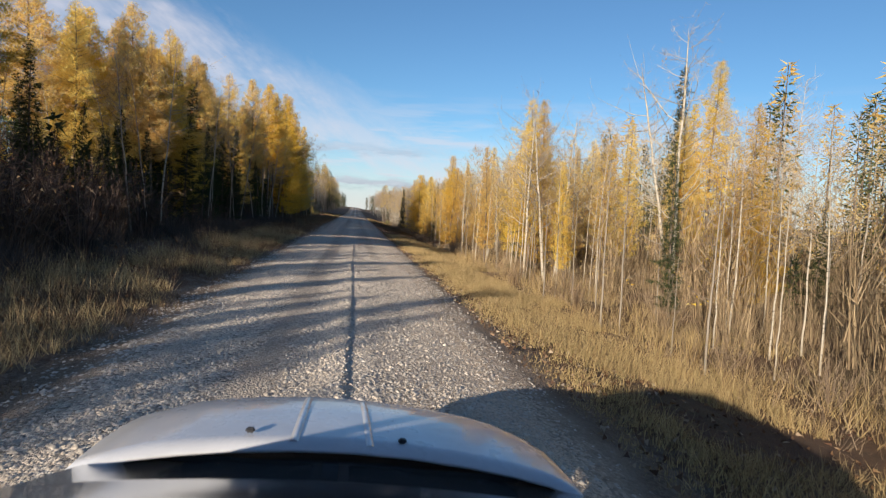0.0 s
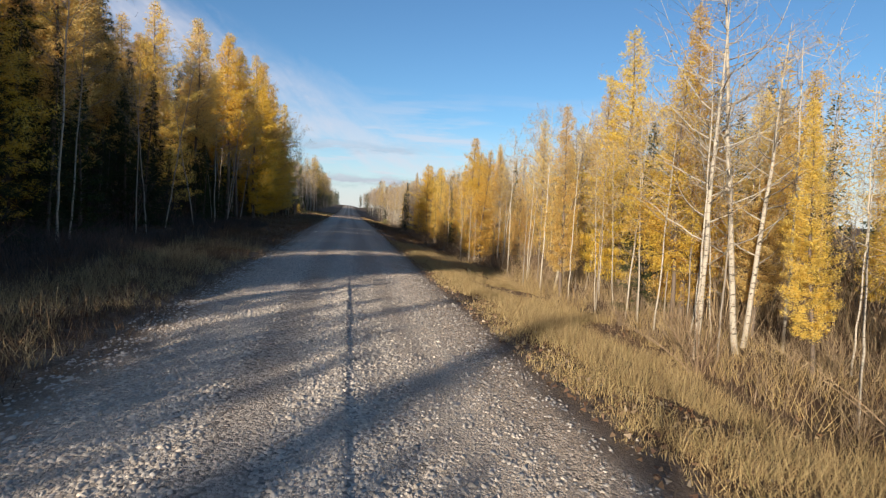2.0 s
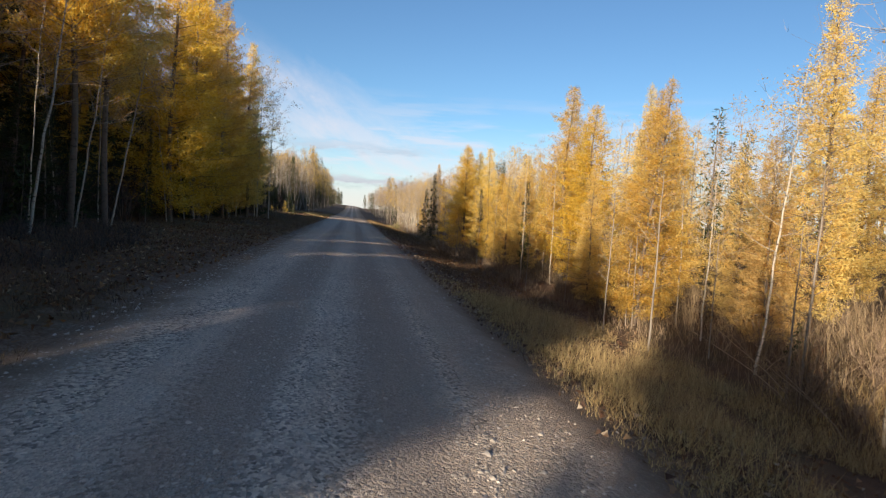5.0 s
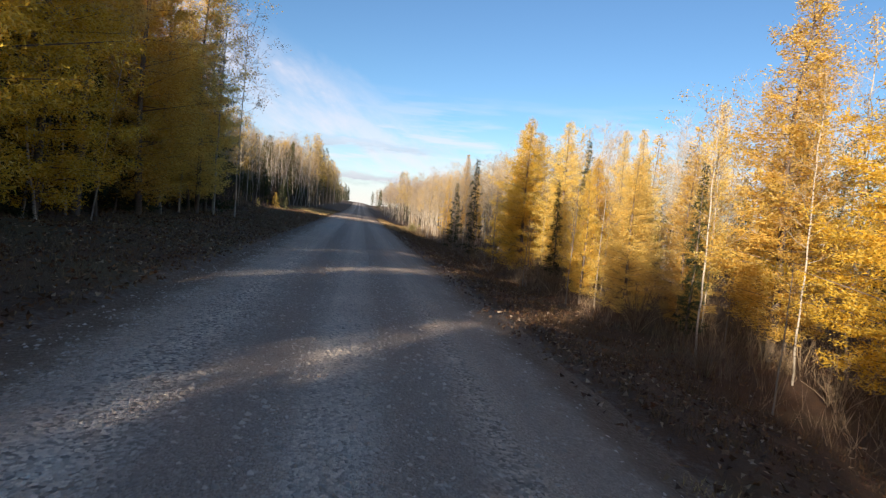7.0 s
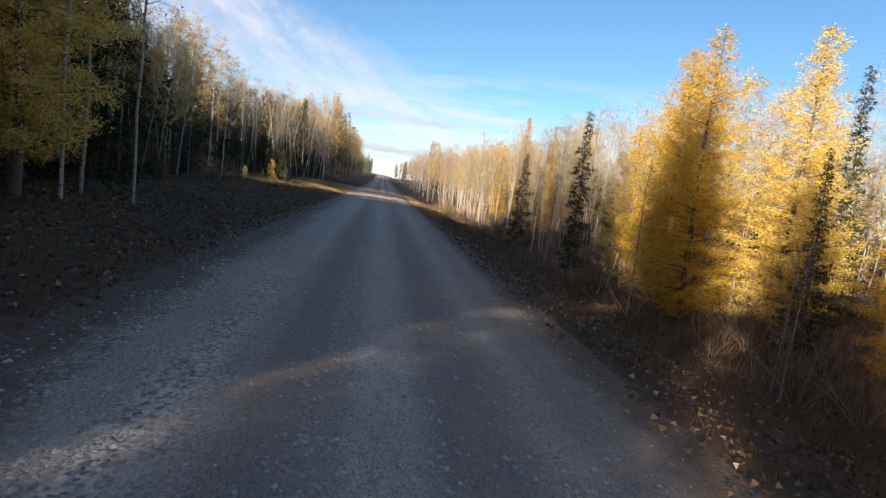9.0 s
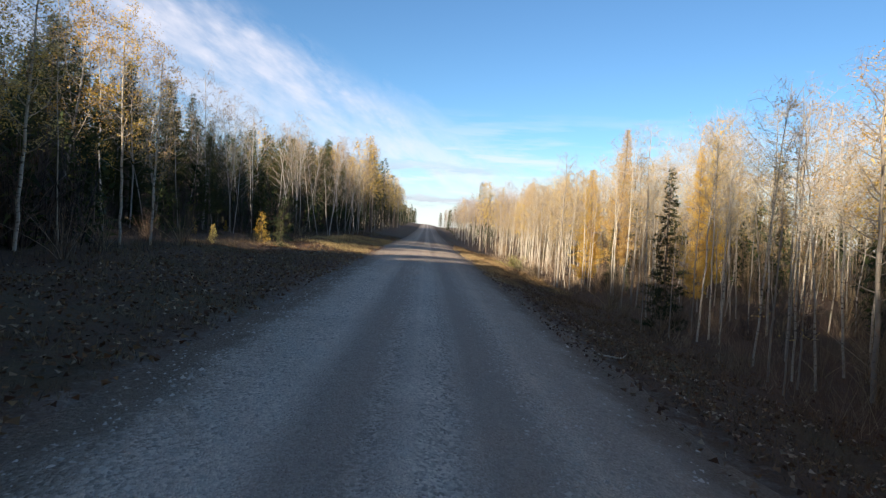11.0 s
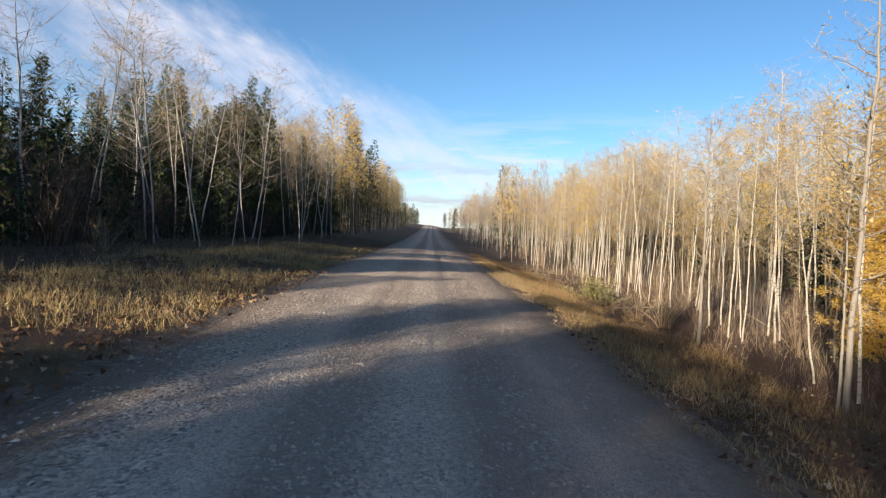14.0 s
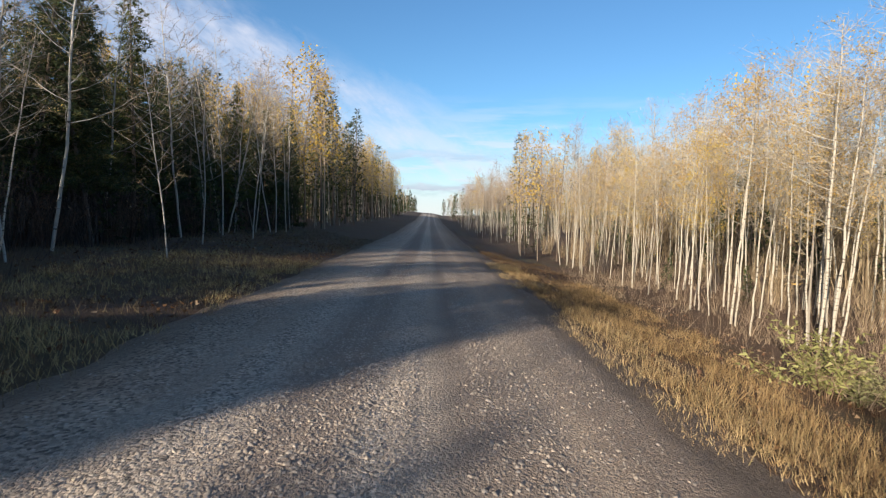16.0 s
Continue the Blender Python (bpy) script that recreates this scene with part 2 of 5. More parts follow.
def ground_material():
    m, n, l, bsdf = material("forest_floor", 0.95)
    big, mid, fine = noise_node(n, l, 0.35, 3), noise_node(n, l, 4.0, 6, 0.65), noise_node(n, l, 38, 5, 0.7)
    a = ramp(n, l, mid.outputs["Fac"], [(0.25, (0.035, 0.019, 0.011)), (0.5, (0.082, 0.041, 0.020)), (0.75, (0.16, 0.085, 0.038))])
    b = ramp(n, l, fine.outputs["Fac"], [(0.3, (0.042, 0.022, 0.013)), (0.7, (0.19, 0.10, 0.044))])
    col = blend(n, l, 0.5, a.outputs[0], b.outputs[0])
    moss = ramp(n, l, big.outputs["Fac"], [(0.5, (0, 0, 0)), (0.75, (0.5, 0.5, 0.5))])
    col = blend(n, l, moss.outputs[0], col, (0.10, 0.10, 0.035))
    # grit thrown off the road lies on the shoulders
    co, sep, off = n.new("ShaderNodeTexCoord"), n.new("ShaderNodeSeparateXYZ"), n.new("ShaderNodeMath")
    l.new(co.outputs["Object"], sep.inputs[0])
    off.operation = "ABSOLUTE"
    l.new(sep.outputs["X"], off.inputs[0])
    edge = n.new("ShaderNodeMath"); edge.operation = "MULTIPLY_ADD"; edge.inputs[1].default_value = 1.6
    l.new(mid.outputs["Fac"], edge.inputs[0]); l.new(off.outputs[0], edge.inputs[2])
    near = ramp(n, l, edge.outputs[0], [(0.0, (0.9, 0.9, 0.9)), (1.0, (0, 0, 0))])
    span = n.new("ShaderNodeMapRange")
    span.inputs["From Min"].default_value, span.inputs["From Max"].default_value = 3.0, 3.9
    l.new(edge.outputs[0], span.inputs["Value"]); l.new(span.outputs[0], near.inputs[0])
    pebble = n.new("ShaderNodeTexVoronoi")
    pebble.inputs["Scale"].default_value = 34.0
    l.new(co.outputs["Object"], pebble.inputs["Vector"])
    grit = ramp(n, l, pebble.outputs["Color"], [(0.1, (0.17, 0.13, 0.10)), (0.5, (0.33, 0.27, 0.215)), (0.9, (0.50, 0.43, 0.355))])
    col = blend(n, l, near.outputs[0], col, grit.outputs[0])
    l.new(col, bsdf.inputs["Base Color"])
    bump(n, l, bsdf, fine.outputs["Fac"], 0.8, 0.05)
    return m


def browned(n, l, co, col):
    """Past y 86 the colour is browned and darkened to tone down sunlit stone."""
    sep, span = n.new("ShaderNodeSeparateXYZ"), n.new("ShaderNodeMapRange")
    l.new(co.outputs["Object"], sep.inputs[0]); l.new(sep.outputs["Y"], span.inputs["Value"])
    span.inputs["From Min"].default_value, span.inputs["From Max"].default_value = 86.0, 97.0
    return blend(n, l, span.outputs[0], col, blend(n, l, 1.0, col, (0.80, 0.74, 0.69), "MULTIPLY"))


def gravel_material(name, loose):
    m, n, l, bsdf = material(name, 0.9)
    co = n.new("ShaderNodeTexCoord")
    if loose:
        geo = n.new("ShaderNodeNewGeometry")
        col = ramp(n, l, geo.outputs["Random Per Island"], [(0.0, (0.36, 0.31, 0.255)), (0.35, (0.53, 0.45, 0.365)), (0.75, (0.63, 0.54, 0.44)), (1.0, (0.72, 0.625, 0.52))]).outputs[0]
        f = noise_node(n, l, 60, 4)
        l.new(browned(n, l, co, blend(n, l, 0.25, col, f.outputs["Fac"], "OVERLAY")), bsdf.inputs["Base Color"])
        return m
    vor, vor2 = n.new("ShaderNodeTexVoronoi"), n.new("ShaderNodeTexVoronoi")
    vor.inputs["Scale"].default_value, vor2.inputs["Scale"].default_value = 36.0, 85.0
    # uneven spacing keeps the stones from looking laid
    stray = noise_node(n, l, 9, 3, 0.6)
    push = n.new("ShaderNodeVectorMath"); push.operation = "MULTIPLY_ADD"
    push.inputs[1].default_value = (0.03, 0.03, 0.0)
    l.new(stray.outputs["Color"], push.inputs[0]); l.new(co.outputs["Object"], push.inputs[2])
    l.new(push.outputs[0], vor.inputs["Vector"]); l.new(push.outputs[0], vor2.inputs["Vector"])
    stone = ramp(n, l, vor.outputs["Color"], [(0.12, (0.22, 0.195, 0.17)), (0.5, (0.64, 0.565, 0.485)), (0.88, (0.94, 0.86, 0.755))])
    grit = ramp(n, l, vor2.outputs["Color"], [(0.08, (0.42, 0.36, 0.305)), (0.92, (0.86, 0.77, 0.665))])
    # packed wheel tracks run along the road, loose stone lies between them
    lanes, patch = noise_node(n, l, 1.0, 3, 0.5, (1.9, 0.035, 1)), noise_node(n, l, 0.8, 5, 0.6)
    fac = ramp(n, l, lanes.outputs["Fac"], [(0.42, (0, 0, 0)), (0.58, (1, 1, 1))])
    col = blend(n, l, fac.outputs[0], grit.outputs[0], stone.outputs[0])
    worn = ramp(n, l, patch.outputs["Fac"], [(0.3, (0.86, 0.81, 0.76)), (0.7, (1.12, 1.08, 1.02))])
    col = blend(n, l, 1.0, col, worn.outputs[0], "MULTIPLY")
    sep, wob = n.new("ShaderNodeSeparateXYZ"), n.new("ShaderNodeMath")
    l.new(co.outputs["Object"], sep.inputs[0])
    wob.operation = "MULTIPLY_ADD"; wob.inputs[1].default_value = 0.55
    l.new(lanes.outputs["Fac"], wob.inputs[0]); l.new(sep.outputs["X"], wob.inputs[2])
    span = n.new("ShaderNodeMapRange")
    span.inputs["From Min"].default_value, span.inputs["From Max"].default_value = -2.4, 3.0
    l.new(wob.outputs[0], span.inputs["Value"])
    at = lambda x: (x + 2.4 + 0.27) / 5.4
    tracks = ramp(n, l, span.outputs[0], [(0.0, (0.60, 0.51, 0.42)), (at(-1.95), (0.86, 0.82, 0.78)), (at(-1.25), (1.08, 1.08, 1.08)), (at(-0.85), (0.74, 0.73, 0.73)), (at(-0.5), (0.78, 0.77, 0.77)), (at(-0.2), (1.08, 1.08, 1.08)),
                                          (at(0.15), (1.0, 1.0, 1.0)), (at(0.42), (0.74, 0.73, 0.72)), (at(0.75), (0.84, 0.80, 0.76)), (at(1.2), (1.0, 0.94, 0.87)), (at(1.7), (0.93, 0.83, 0.72)), (1.0, (0.64, 0.53, 0.43))])
    col = blend(n, l, 0.8, col, tracks.outputs[0], "MULTIPLY")
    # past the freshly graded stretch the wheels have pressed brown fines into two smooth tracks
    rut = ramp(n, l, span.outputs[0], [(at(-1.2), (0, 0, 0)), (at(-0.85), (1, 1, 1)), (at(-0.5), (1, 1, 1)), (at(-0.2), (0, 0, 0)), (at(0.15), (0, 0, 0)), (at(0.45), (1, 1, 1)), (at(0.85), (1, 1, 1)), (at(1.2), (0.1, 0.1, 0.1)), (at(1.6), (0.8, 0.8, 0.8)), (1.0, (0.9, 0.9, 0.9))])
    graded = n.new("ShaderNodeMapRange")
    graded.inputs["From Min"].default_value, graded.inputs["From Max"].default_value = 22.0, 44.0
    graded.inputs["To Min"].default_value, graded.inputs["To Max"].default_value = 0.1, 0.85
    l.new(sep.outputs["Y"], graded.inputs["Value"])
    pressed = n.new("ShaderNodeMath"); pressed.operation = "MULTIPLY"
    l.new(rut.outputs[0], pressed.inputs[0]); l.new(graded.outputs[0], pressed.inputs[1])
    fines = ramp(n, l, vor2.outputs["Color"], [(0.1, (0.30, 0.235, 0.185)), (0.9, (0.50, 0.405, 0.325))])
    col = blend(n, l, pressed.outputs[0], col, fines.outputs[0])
    # at its ragged edges the gravel thins out into brown soil; far along, the west edge lies further out
    wide = n.new("ShaderNodeMapRange")
    wide.inputs["From Min"].default_value, wide.inputs["From Max"].default_value = 93.0, 101.0
    wide.inputs["To Min"].default_value, wide.inputs["To Max"].default_value = 0.0, 0.75
    l.new(sep.outputs["Y"], wide.inputs["Value"])
    west = n.new("ShaderNodeMath"); west.operation = "LESS_THAN"; west.inputs[1].default_value = 0.0
    l.new(sep.outputs["X"], west.inputs[0])
    shift = n.new("ShaderNodeMath"); shift.operation = "MULTIPLY"
    l.new(west.outputs[0], shift.inputs[0]); l.new(wide.outputs[0], shift.inputs[1])
    off = n.new("ShaderNodeMath"); off.operation = "ABSOLUTE"
    l.new(sep.outputs["X"], off.inputs[0])
    inner = n.new("ShaderNodeMath"); inner.operation = "SUBTRACT"
    l.new(off.outputs[0], inner.inputs[0]); l.new(shift.outputs[0], inner.inputs[1])
    rag, crumb = noise_node(n, l, 1.3, 6, 0.7), noise_node(n, l, 24, 4, 0.7)
    ragged = n.new("ShaderNodeMath"); ragged.operation = "MULTIPLY_ADD"; ragged.inputs[1].default_value = 1.1
    l.new(rag.outputs["Fac"], ragged.inputs[0]); l.new(inner.outputs[0], ragged.inputs[2])
    gritty = n.new("ShaderNodeMath"); gritty.operation = "MULTIPLY_ADD"; gritty.inputs[1].default_value = 0.8
    l.new(crumb.outputs["Fac"], gritty.inputs[0]); l.new(ragged.outputs[0], gritty.inputs[2])
    thin = n.new("ShaderNodeMapRange")
    thin.inputs["From Min"].default_value, thin.inputs["From Max"].default_value = 2.85, 3.35
    l.new(gritty.outputs[0], thin.inputs["Value"])
    soil = ramp(n, l, crumb.outputs["Fac"], [(0.3, (0.13, 0.085, 0.055)), (0.55, (0.25, 0.175, 0.115)), (0.75, (0.40, 0.31, 0.22))])
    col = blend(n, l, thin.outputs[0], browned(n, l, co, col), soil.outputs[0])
    l.new(col, bsdf.inputs["Base Color"])
    inv = n.new("ShaderNodeMath"); inv.operation = "SUBTRACT"; inv.inputs[0].default_value = 1.0
    l.new(vor.outputs["Distance"], inv.inputs[1])
    small = n.new("ShaderNodeMath"); small.operation = "MULTIPLY_ADD"; small.inputs[1].default_value = -0.55
    l.new(vor2.outputs["Distance"], small.inputs[0]); l.new(inv.outputs[0], small.inputs[2])
    lumps = n.new("ShaderNodeMath"); lumps.operation = "MULTIPLY_ADD"; lumps.inputs[1].default_value = 0.35
    clods = noise_node(n, l, 20, 5, 0.7)
    tilt = n.new("ShaderNodeMath"); tilt.operation = "MULTIPLY_ADD"; tilt.inputs[1].default_value = 0.7
    l.new(vor.outputs["Color"], tilt.inputs[0]); l.new(small.outputs[0], tilt.inputs[2])
    l.new(clods.outputs["Fac"], lumps.inputs[0]); l.new(tilt.outputs[0], lumps.inputs[2])
    bump(n, l, bsdf, lumps.outputs[0], 1.0, 0.030)
    return m


GROUND, ROAD, STONES = ground_material(), gravel_material("packed_gravel", False), gravel_material("loose_stones", True)


# ---- mesh helpers ----
class Tris:
    """Collects triangles from numpy arrays."""

    def __init__(self):
        self.v, self.f, self.count = [], [], 0

    def add(self, verts, faces):
        verts = np.asarray(verts, float).reshape(-1, 3)
        self.v.append(verts)
        self.f.append(np.asarray(faces, int).reshape(-1, 3) + self.count)
        self.count += len(verts)

    def tube(self, pts, radii, sides=5):
        pts, radii = np.asarray(pts, float), np.asarray(radii, float)
        k = len(pts)
        d = np.gradient(pts, axis=0)
        d /= np.linalg.norm(d, axis=1)[:, None] + 1e-9
        up = np.where(np.abs(d[:, 2:3]) > 0.9, np.array([[1.0, 0, 0]]), np.array([[0, 0, 1.0]]))
        u = np.cross(d, up)
        u /= np.linalg.norm(u, axis=1)[:, None] + 1e-9
        w = np.cross(d, u)
        a = np.arange(sides) / sides * 2 * math.pi
        ring = pts[:, None] + radii[:, None, None] * (np.cos(a)[None, :, None] * u[:, None] + np.sin(a)[None, :, None] * w[:, None])
        i, j = np.meshgrid(np.arange(k - 1), np.arange(sides), indexing="ij")
        p, q = i * sides + j, i * sides + (j + 1) % sides
        self.add(ring, np.concatenate([np.stack([p, q, q + sides], -1).reshape(-1, 3), np.stack([p, q + sides, p + sides], -1).reshape(-1, 3)]))

    def blades(self, base, way, width, rng):
        """One slim triangle a row: base points, the vectors to their tips, and widths."""
        base, way, width = np.asarray(base, float), np.asarray(way, float), np.asarray(width, float)
        side = np.cross(way, rng.normal(size=way.shape))
        side *= (width / 2 / (np.linalg.norm(side, axis=1) + 1e-9))[:, None]
        n = len(base)
        self.add(np.stack([base - side, base + side, base + way], 1), np.arange(3 * n).reshape(-1, 3))

    def mesh(self, name, mat, smooth=False):
        me = bpy.data.meshes.new(name)
        v, f = np.concatenate(self.v), np.concatenate(self.f)
        me.vertices.add(len(v)); me.loops.add(len(f) * 3); me.polygons.add(len(f))
        me.vertices.foreach_set("co", v.astype(np.float32).ravel())
        me.loops.foreach_set("vertex_index", f.astype(np.int32).ravel())
        me.polygons.foreach_set("loop_start", (np.arange(len(f)) * 3).astype(np.int32))
        me.update(calc_edges=True)
        me.materials.append(mat)
        if smooth:
            me.shade_smooth()
        return me


def part(name, tris, mat, parent, label="", smooth=False):
    ob = new(name, tris.mesh(name, mat, smooth))
    ob.parent = parent
    return tagged(ob, label)


def fnoise(x, y, scale, seed=0.0):
    return noise.noise(Vector((x * scale + seed, y * scale - seed, seed * 0.7)))


# ---- ground and road ----
PROFILE_X = [-400, -60, -14, -8, -5.5, -3.6, -2.75, -2.3, 2.5, 3.0, 4.0, 5.4, 6.8, 9.0, 14, 60, 400]
PROFILE_Z = [2.0, 1.6, 1.1, 0.85, 0.62, 0.42, 0.395, 0.37, -0.06, -0.13, -0.40, -0.82, -1.0, -0.95, -0.6, -0.2, 0.5]


def rise(y):
    """The lie of the land along the road: level, then a long climb to a crest."""
    return float(np.interp(y, [-400, 100, 150, 220, 330, 400, 900, 3000], [0, 0, -0.2, 0.2, 2.2, 2.6, 0.5, -6]))


def ground_z(x, y):
    z = float(np.interp(x, PROFILE_X, PROFILE_Z)) + rise(y)
    off = max(0.0, abs(x - 0.1) - 2.4)
    return z + min(1.0, off / 2.5) * (0.16 * fnoise(x, y, 0.33) + 0.07 * fnoise(x, y, 1.1, 5.0))


def road_z(x, y):
    return 0.17 - 0.09 * x + 0.035 - 0.011 * (x - 0.1) ** 2 + rise(y) + 0.018 * fnoise(x * 3.2, y * 0.12, 1.0, 3.0) + 0.012 * fnoise(x, y, 0.9, 9.0)


def windrow(x, y):
    """A low ridge of loose stone that a grader left along the middle of the road, steep on its lee side."""
    near = float(np.interp(y, [-10, 24, 30], [1, 1, 0.25])) * (0.9 + 0.5 * fnoise(0.0, y, 0.8, 11.0))
    mid = 0.03 + 0.05 * fnoise(0.0, y, 0.12, 4.0)
    return 0.034 * near * float(np.interp(x - mid, [-0.26, -0.03, 0.0, 0.05, 0.10], [0, 1, 0.95, -0.2, 0]))


def sheet(name, xs, ys, height, mat):
    me = bpy.data.meshes.new(name)
    verts = [(x, y, height(x, y)) for y in ys for x in xs]
    w = len(xs)
    faces = [(j * w + i, j * w + i + 1, (j + 1) * w + i + 1, (j + 1) * w + i) for j in range(len(ys) - 1) for i in range(w - 1)]
    me.from_pydata(verts, [], faces)
    me.materials.append(mat)
    me.shade_smooth()
    return new(name, me)


ground_x = [-2500, -900, -400, -150, -60, -35, -25, -20, -17] + [-14 + 0.6 * i for i in range(47)] + [17, 20, 25, 35, 60, 150, 400, 900, 2500]
ground_y = [-1500, -500, -150, -60, -40, -25] + [-16 + 0.8 * i for i in range(190)] + [138 + 5 * i for i in range(22)] + [260, 300, 350, 420, 520, 700, 1000, 1600, 3000]
ground = tagged(sheet("ground", ground_x, ground_y, lambda x, y: ground_z(x, y) - (0.12 if abs(x - 0.1) < 2.75 or (y > 96 and -3.7 < x < 0) else 0.0), GROUND),
                "brown forest floor and grassy verges with dead leaves", "ground", kind="structure")
road_x = sorted([-3.92 + 0.15 * i for i in range(51) if abs(-3.92 + 0.15 * i - 0.03) > 0.42] + [-0.36 + 0.04 * i for i in range(21)])
road_y = [-40 + 0.5 * i for i in range(380)] + [150 + 5 * i for i in range(50)] + [420, 520, 700, 1000]


def road_edge(x, y):
    """The gravel thins out into the verge; past the bend of the ditch it spreads wider on the west side."""
    half = 2.40 if x > 0 else float(np.interp(y, [-40, 92, 101, 125], [2.42, 2.42, 3.15, 2.8]))
    e = abs(x - 0.08) - half - 0.34 * fnoise(0.0, y, 0.5, 2.0 if x > 0 else 7.0) - 0.16 * fnoise(x, y, 1.7, 2.0)
    top = road_z(max(x, -2.9), y) + windrow(x, y)
    if e > -0.3:
        top = min(top - 0.06 * (e + 0.3) / 0.5, ground_z(x, y) + 0.035 - 0.14 * (e + 0.2))
    return top


road = tagged(sheet("road", road_x, road_y, road_edge, ROAD), "grey-brown gravel road with loose stones and packed wheel tracks", "road", kind="structure")


# ---- trees ----
def limb_points(limb, t):
    s = np.linspace(0, 1, len(limb))
    return np.stack([np.interp(t, s, limb[:, k]) for k in range(3)], 1)


def sprays(crown, limb, out, reach, per_metre, length, width, hang, loose, rng):
    """Needle sprays of one bough: side twigs leave it at a slant, and short needles stand all along them."""
    side = np.array([-out[1], out[0], 0.0])
    k = 4 + int(7 * reach)
    t0 = rng.uniform(0.12, 0.95, k)
    sign = np.where(rng.random(k) < 0.5, -1.0, 1.0)
    way = out * 0.8 + side * (sign * rng.uniform(0.45, 1.1, k))[:, None] + np.array([0, 0, 1.0]) * (rng.normal(size=k) * 0.22 - hang)[:, None]
    way /= np.linalg.norm(way, axis=1)[:, None]
    twig = reach * 0.45 * (1.1 - t0) * rng.uniform(0.6, 1.3, k) + 0.07
    start = np.concatenate([limb_points(limb, t0), limb[1:2]])
    way = np.concatenate([way, [(limb[-1] - limb[1]) / (np.linalg.norm(limb[-1] - limb[1]) + 1e-9)]])
    twig = np.append(twig, np.linalg.norm(limb[-1] - limb[1]))
    pick = np.repeat(np.arange(k + 1), np.maximum(3, (twig * per_metre).astype(int)))
    n = len(pick)
    p = start[pick] + way[pick] * (twig[pick] * rng.random(n))[:, None] + rng.normal(size=(n, 3)) * loose
    d = way[pick] * 0.55 + rng.normal(size=(n, 3)) * 0.55
    d *= (rng.uniform(*length, n) / np.linalg.norm(d, axis=1))[:, None]
    crown.blades(p, d, rng.uniform(*width, n), rng)


def larch(seed, height, radius, low, density, name="larch_tree"):
    """A tamarack: a straight dark trunk in a soft, uneven cone of feathery golden boughs."""
    rng = np.random.default_rng(seed)
    tree = new(name)
    wood, crown = Tris(), Tris()
    hs = np.linspace(0, height, 14)
    spine = np.stack([0.05 * np.sin(hs * 0.7 + seed), 0.05 * np.cos(hs * 0.9 + seed), hs - 0.12], 1)
    wood.tube(spine, 0.0085 * height * (1 - hs / height) ** 0.85 + 0.006, 7)
    n = int(23 * height)
    for i in range(n):
        f = low + (1 - low) * ((i + rng.random()) / n) ** 1.08
        h = f * height
        full = min(1.0, 0.45 + (f - low) * 3.6)
        a = i * 2.4 + rng.normal() * 0.5
        lump = 1.0 + 0.20 * math.sin(h * 2.1 + seed + a) + 0.16 * math.sin(h * 4.7 + 2 * seed - a)
        reach = radius * lump * full * ((1 - f) / (1 - low)) ** 0.78 * rng.uniform(0.55, 1.2) + 0.07
        out = np.array([math.cos(a), math.sin(a), 0])
        base = np.array([np.interp(h, hs, spine[:, 0]), np.interp(h, hs, spine[:, 1]), h - 0.12])
        s = np.linspace(0, 1, 4)
        lift = rng.uniform(-0.25, 0.15) + 0.5 * f ** 2
        limb = base + out * (s * reach)[:, None] + np.array([0, 0, 1]) * (lift * reach * s + 0.22 * reach * s ** 2)[:, None]
        wood.blades(limb[:1], (limb[-1] - limb[0])[None], [0.02 + 0.008 * reach], rng)
        sprays(crown, limb, out, reach, 66 * density, (0.045, 0.10), (0.016, 0.032), 0.08, 0.05, rng)
    part("trunk", wood, DARK_BARK, tree)
    tagged(part("crown", crown, LARCH_GOLD, tree), kind="stuff")
    return tree


def conifer(seed, height, radius, low, mat, droop, density, name):
    """A spruce or pine: boughs in ragged tiers, fine needles along their side twigs, thin at the tip."""
    rng = np.random.default_rng(seed)
    tree = new(name)
    wood, crown = Tris(), Tris()
    hs = np.linspace(0, height, 12)
    spine = np.stack([0.03 * np.sin(hs + seed), 0.03 * np.cos(0.8 * hs + seed), hs - 0.12], 1)
    wood.tube(spine, 0.009 * height * (1 - hs / height) ** 0.9 + 0.006, 7)
    n = int(17 * height)
    for i in range(n):
        f = low + (1 - low) * ((i + rng.random()) / n)
        h = f * height
        tier = 0.82 + 0.32 * math.cos(h * 7.5 + seed)
        reach = radius * tier * ((1 - f) / (1 - low)) ** 0.8 * rng.uniform(0.5, 1.25) + 0.07
        a = i * 2.4 + rng.normal() * 0.4
        out = np.array([math.cos(a), math.sin(a), 0])
        s = np.linspace(0, 1, 4)
        limb = np.array([0, 0, h - 0.12]) + out * (s * reach)[:, None] + np.array([0, 0, 1]) * (-droop * reach * s + 0.9 * droop * reach * s ** 2.5)[:, None]
        wood.blades(limb[:1], (limb[-1] - limb[0])[None], [0.02 + 0.006 * reach], rng)
        sprays(crown, limb, out, reach, 46 * density, (0.07, 0.15), (0.020, 0.038), 0.12 if droop > 0 else -0.2, 0.03, rng)
    part("trunk", wood, DARK_BARK, tree)
    tagged(part("crown", crown, mat, tree), kind="stuff")
    return tree


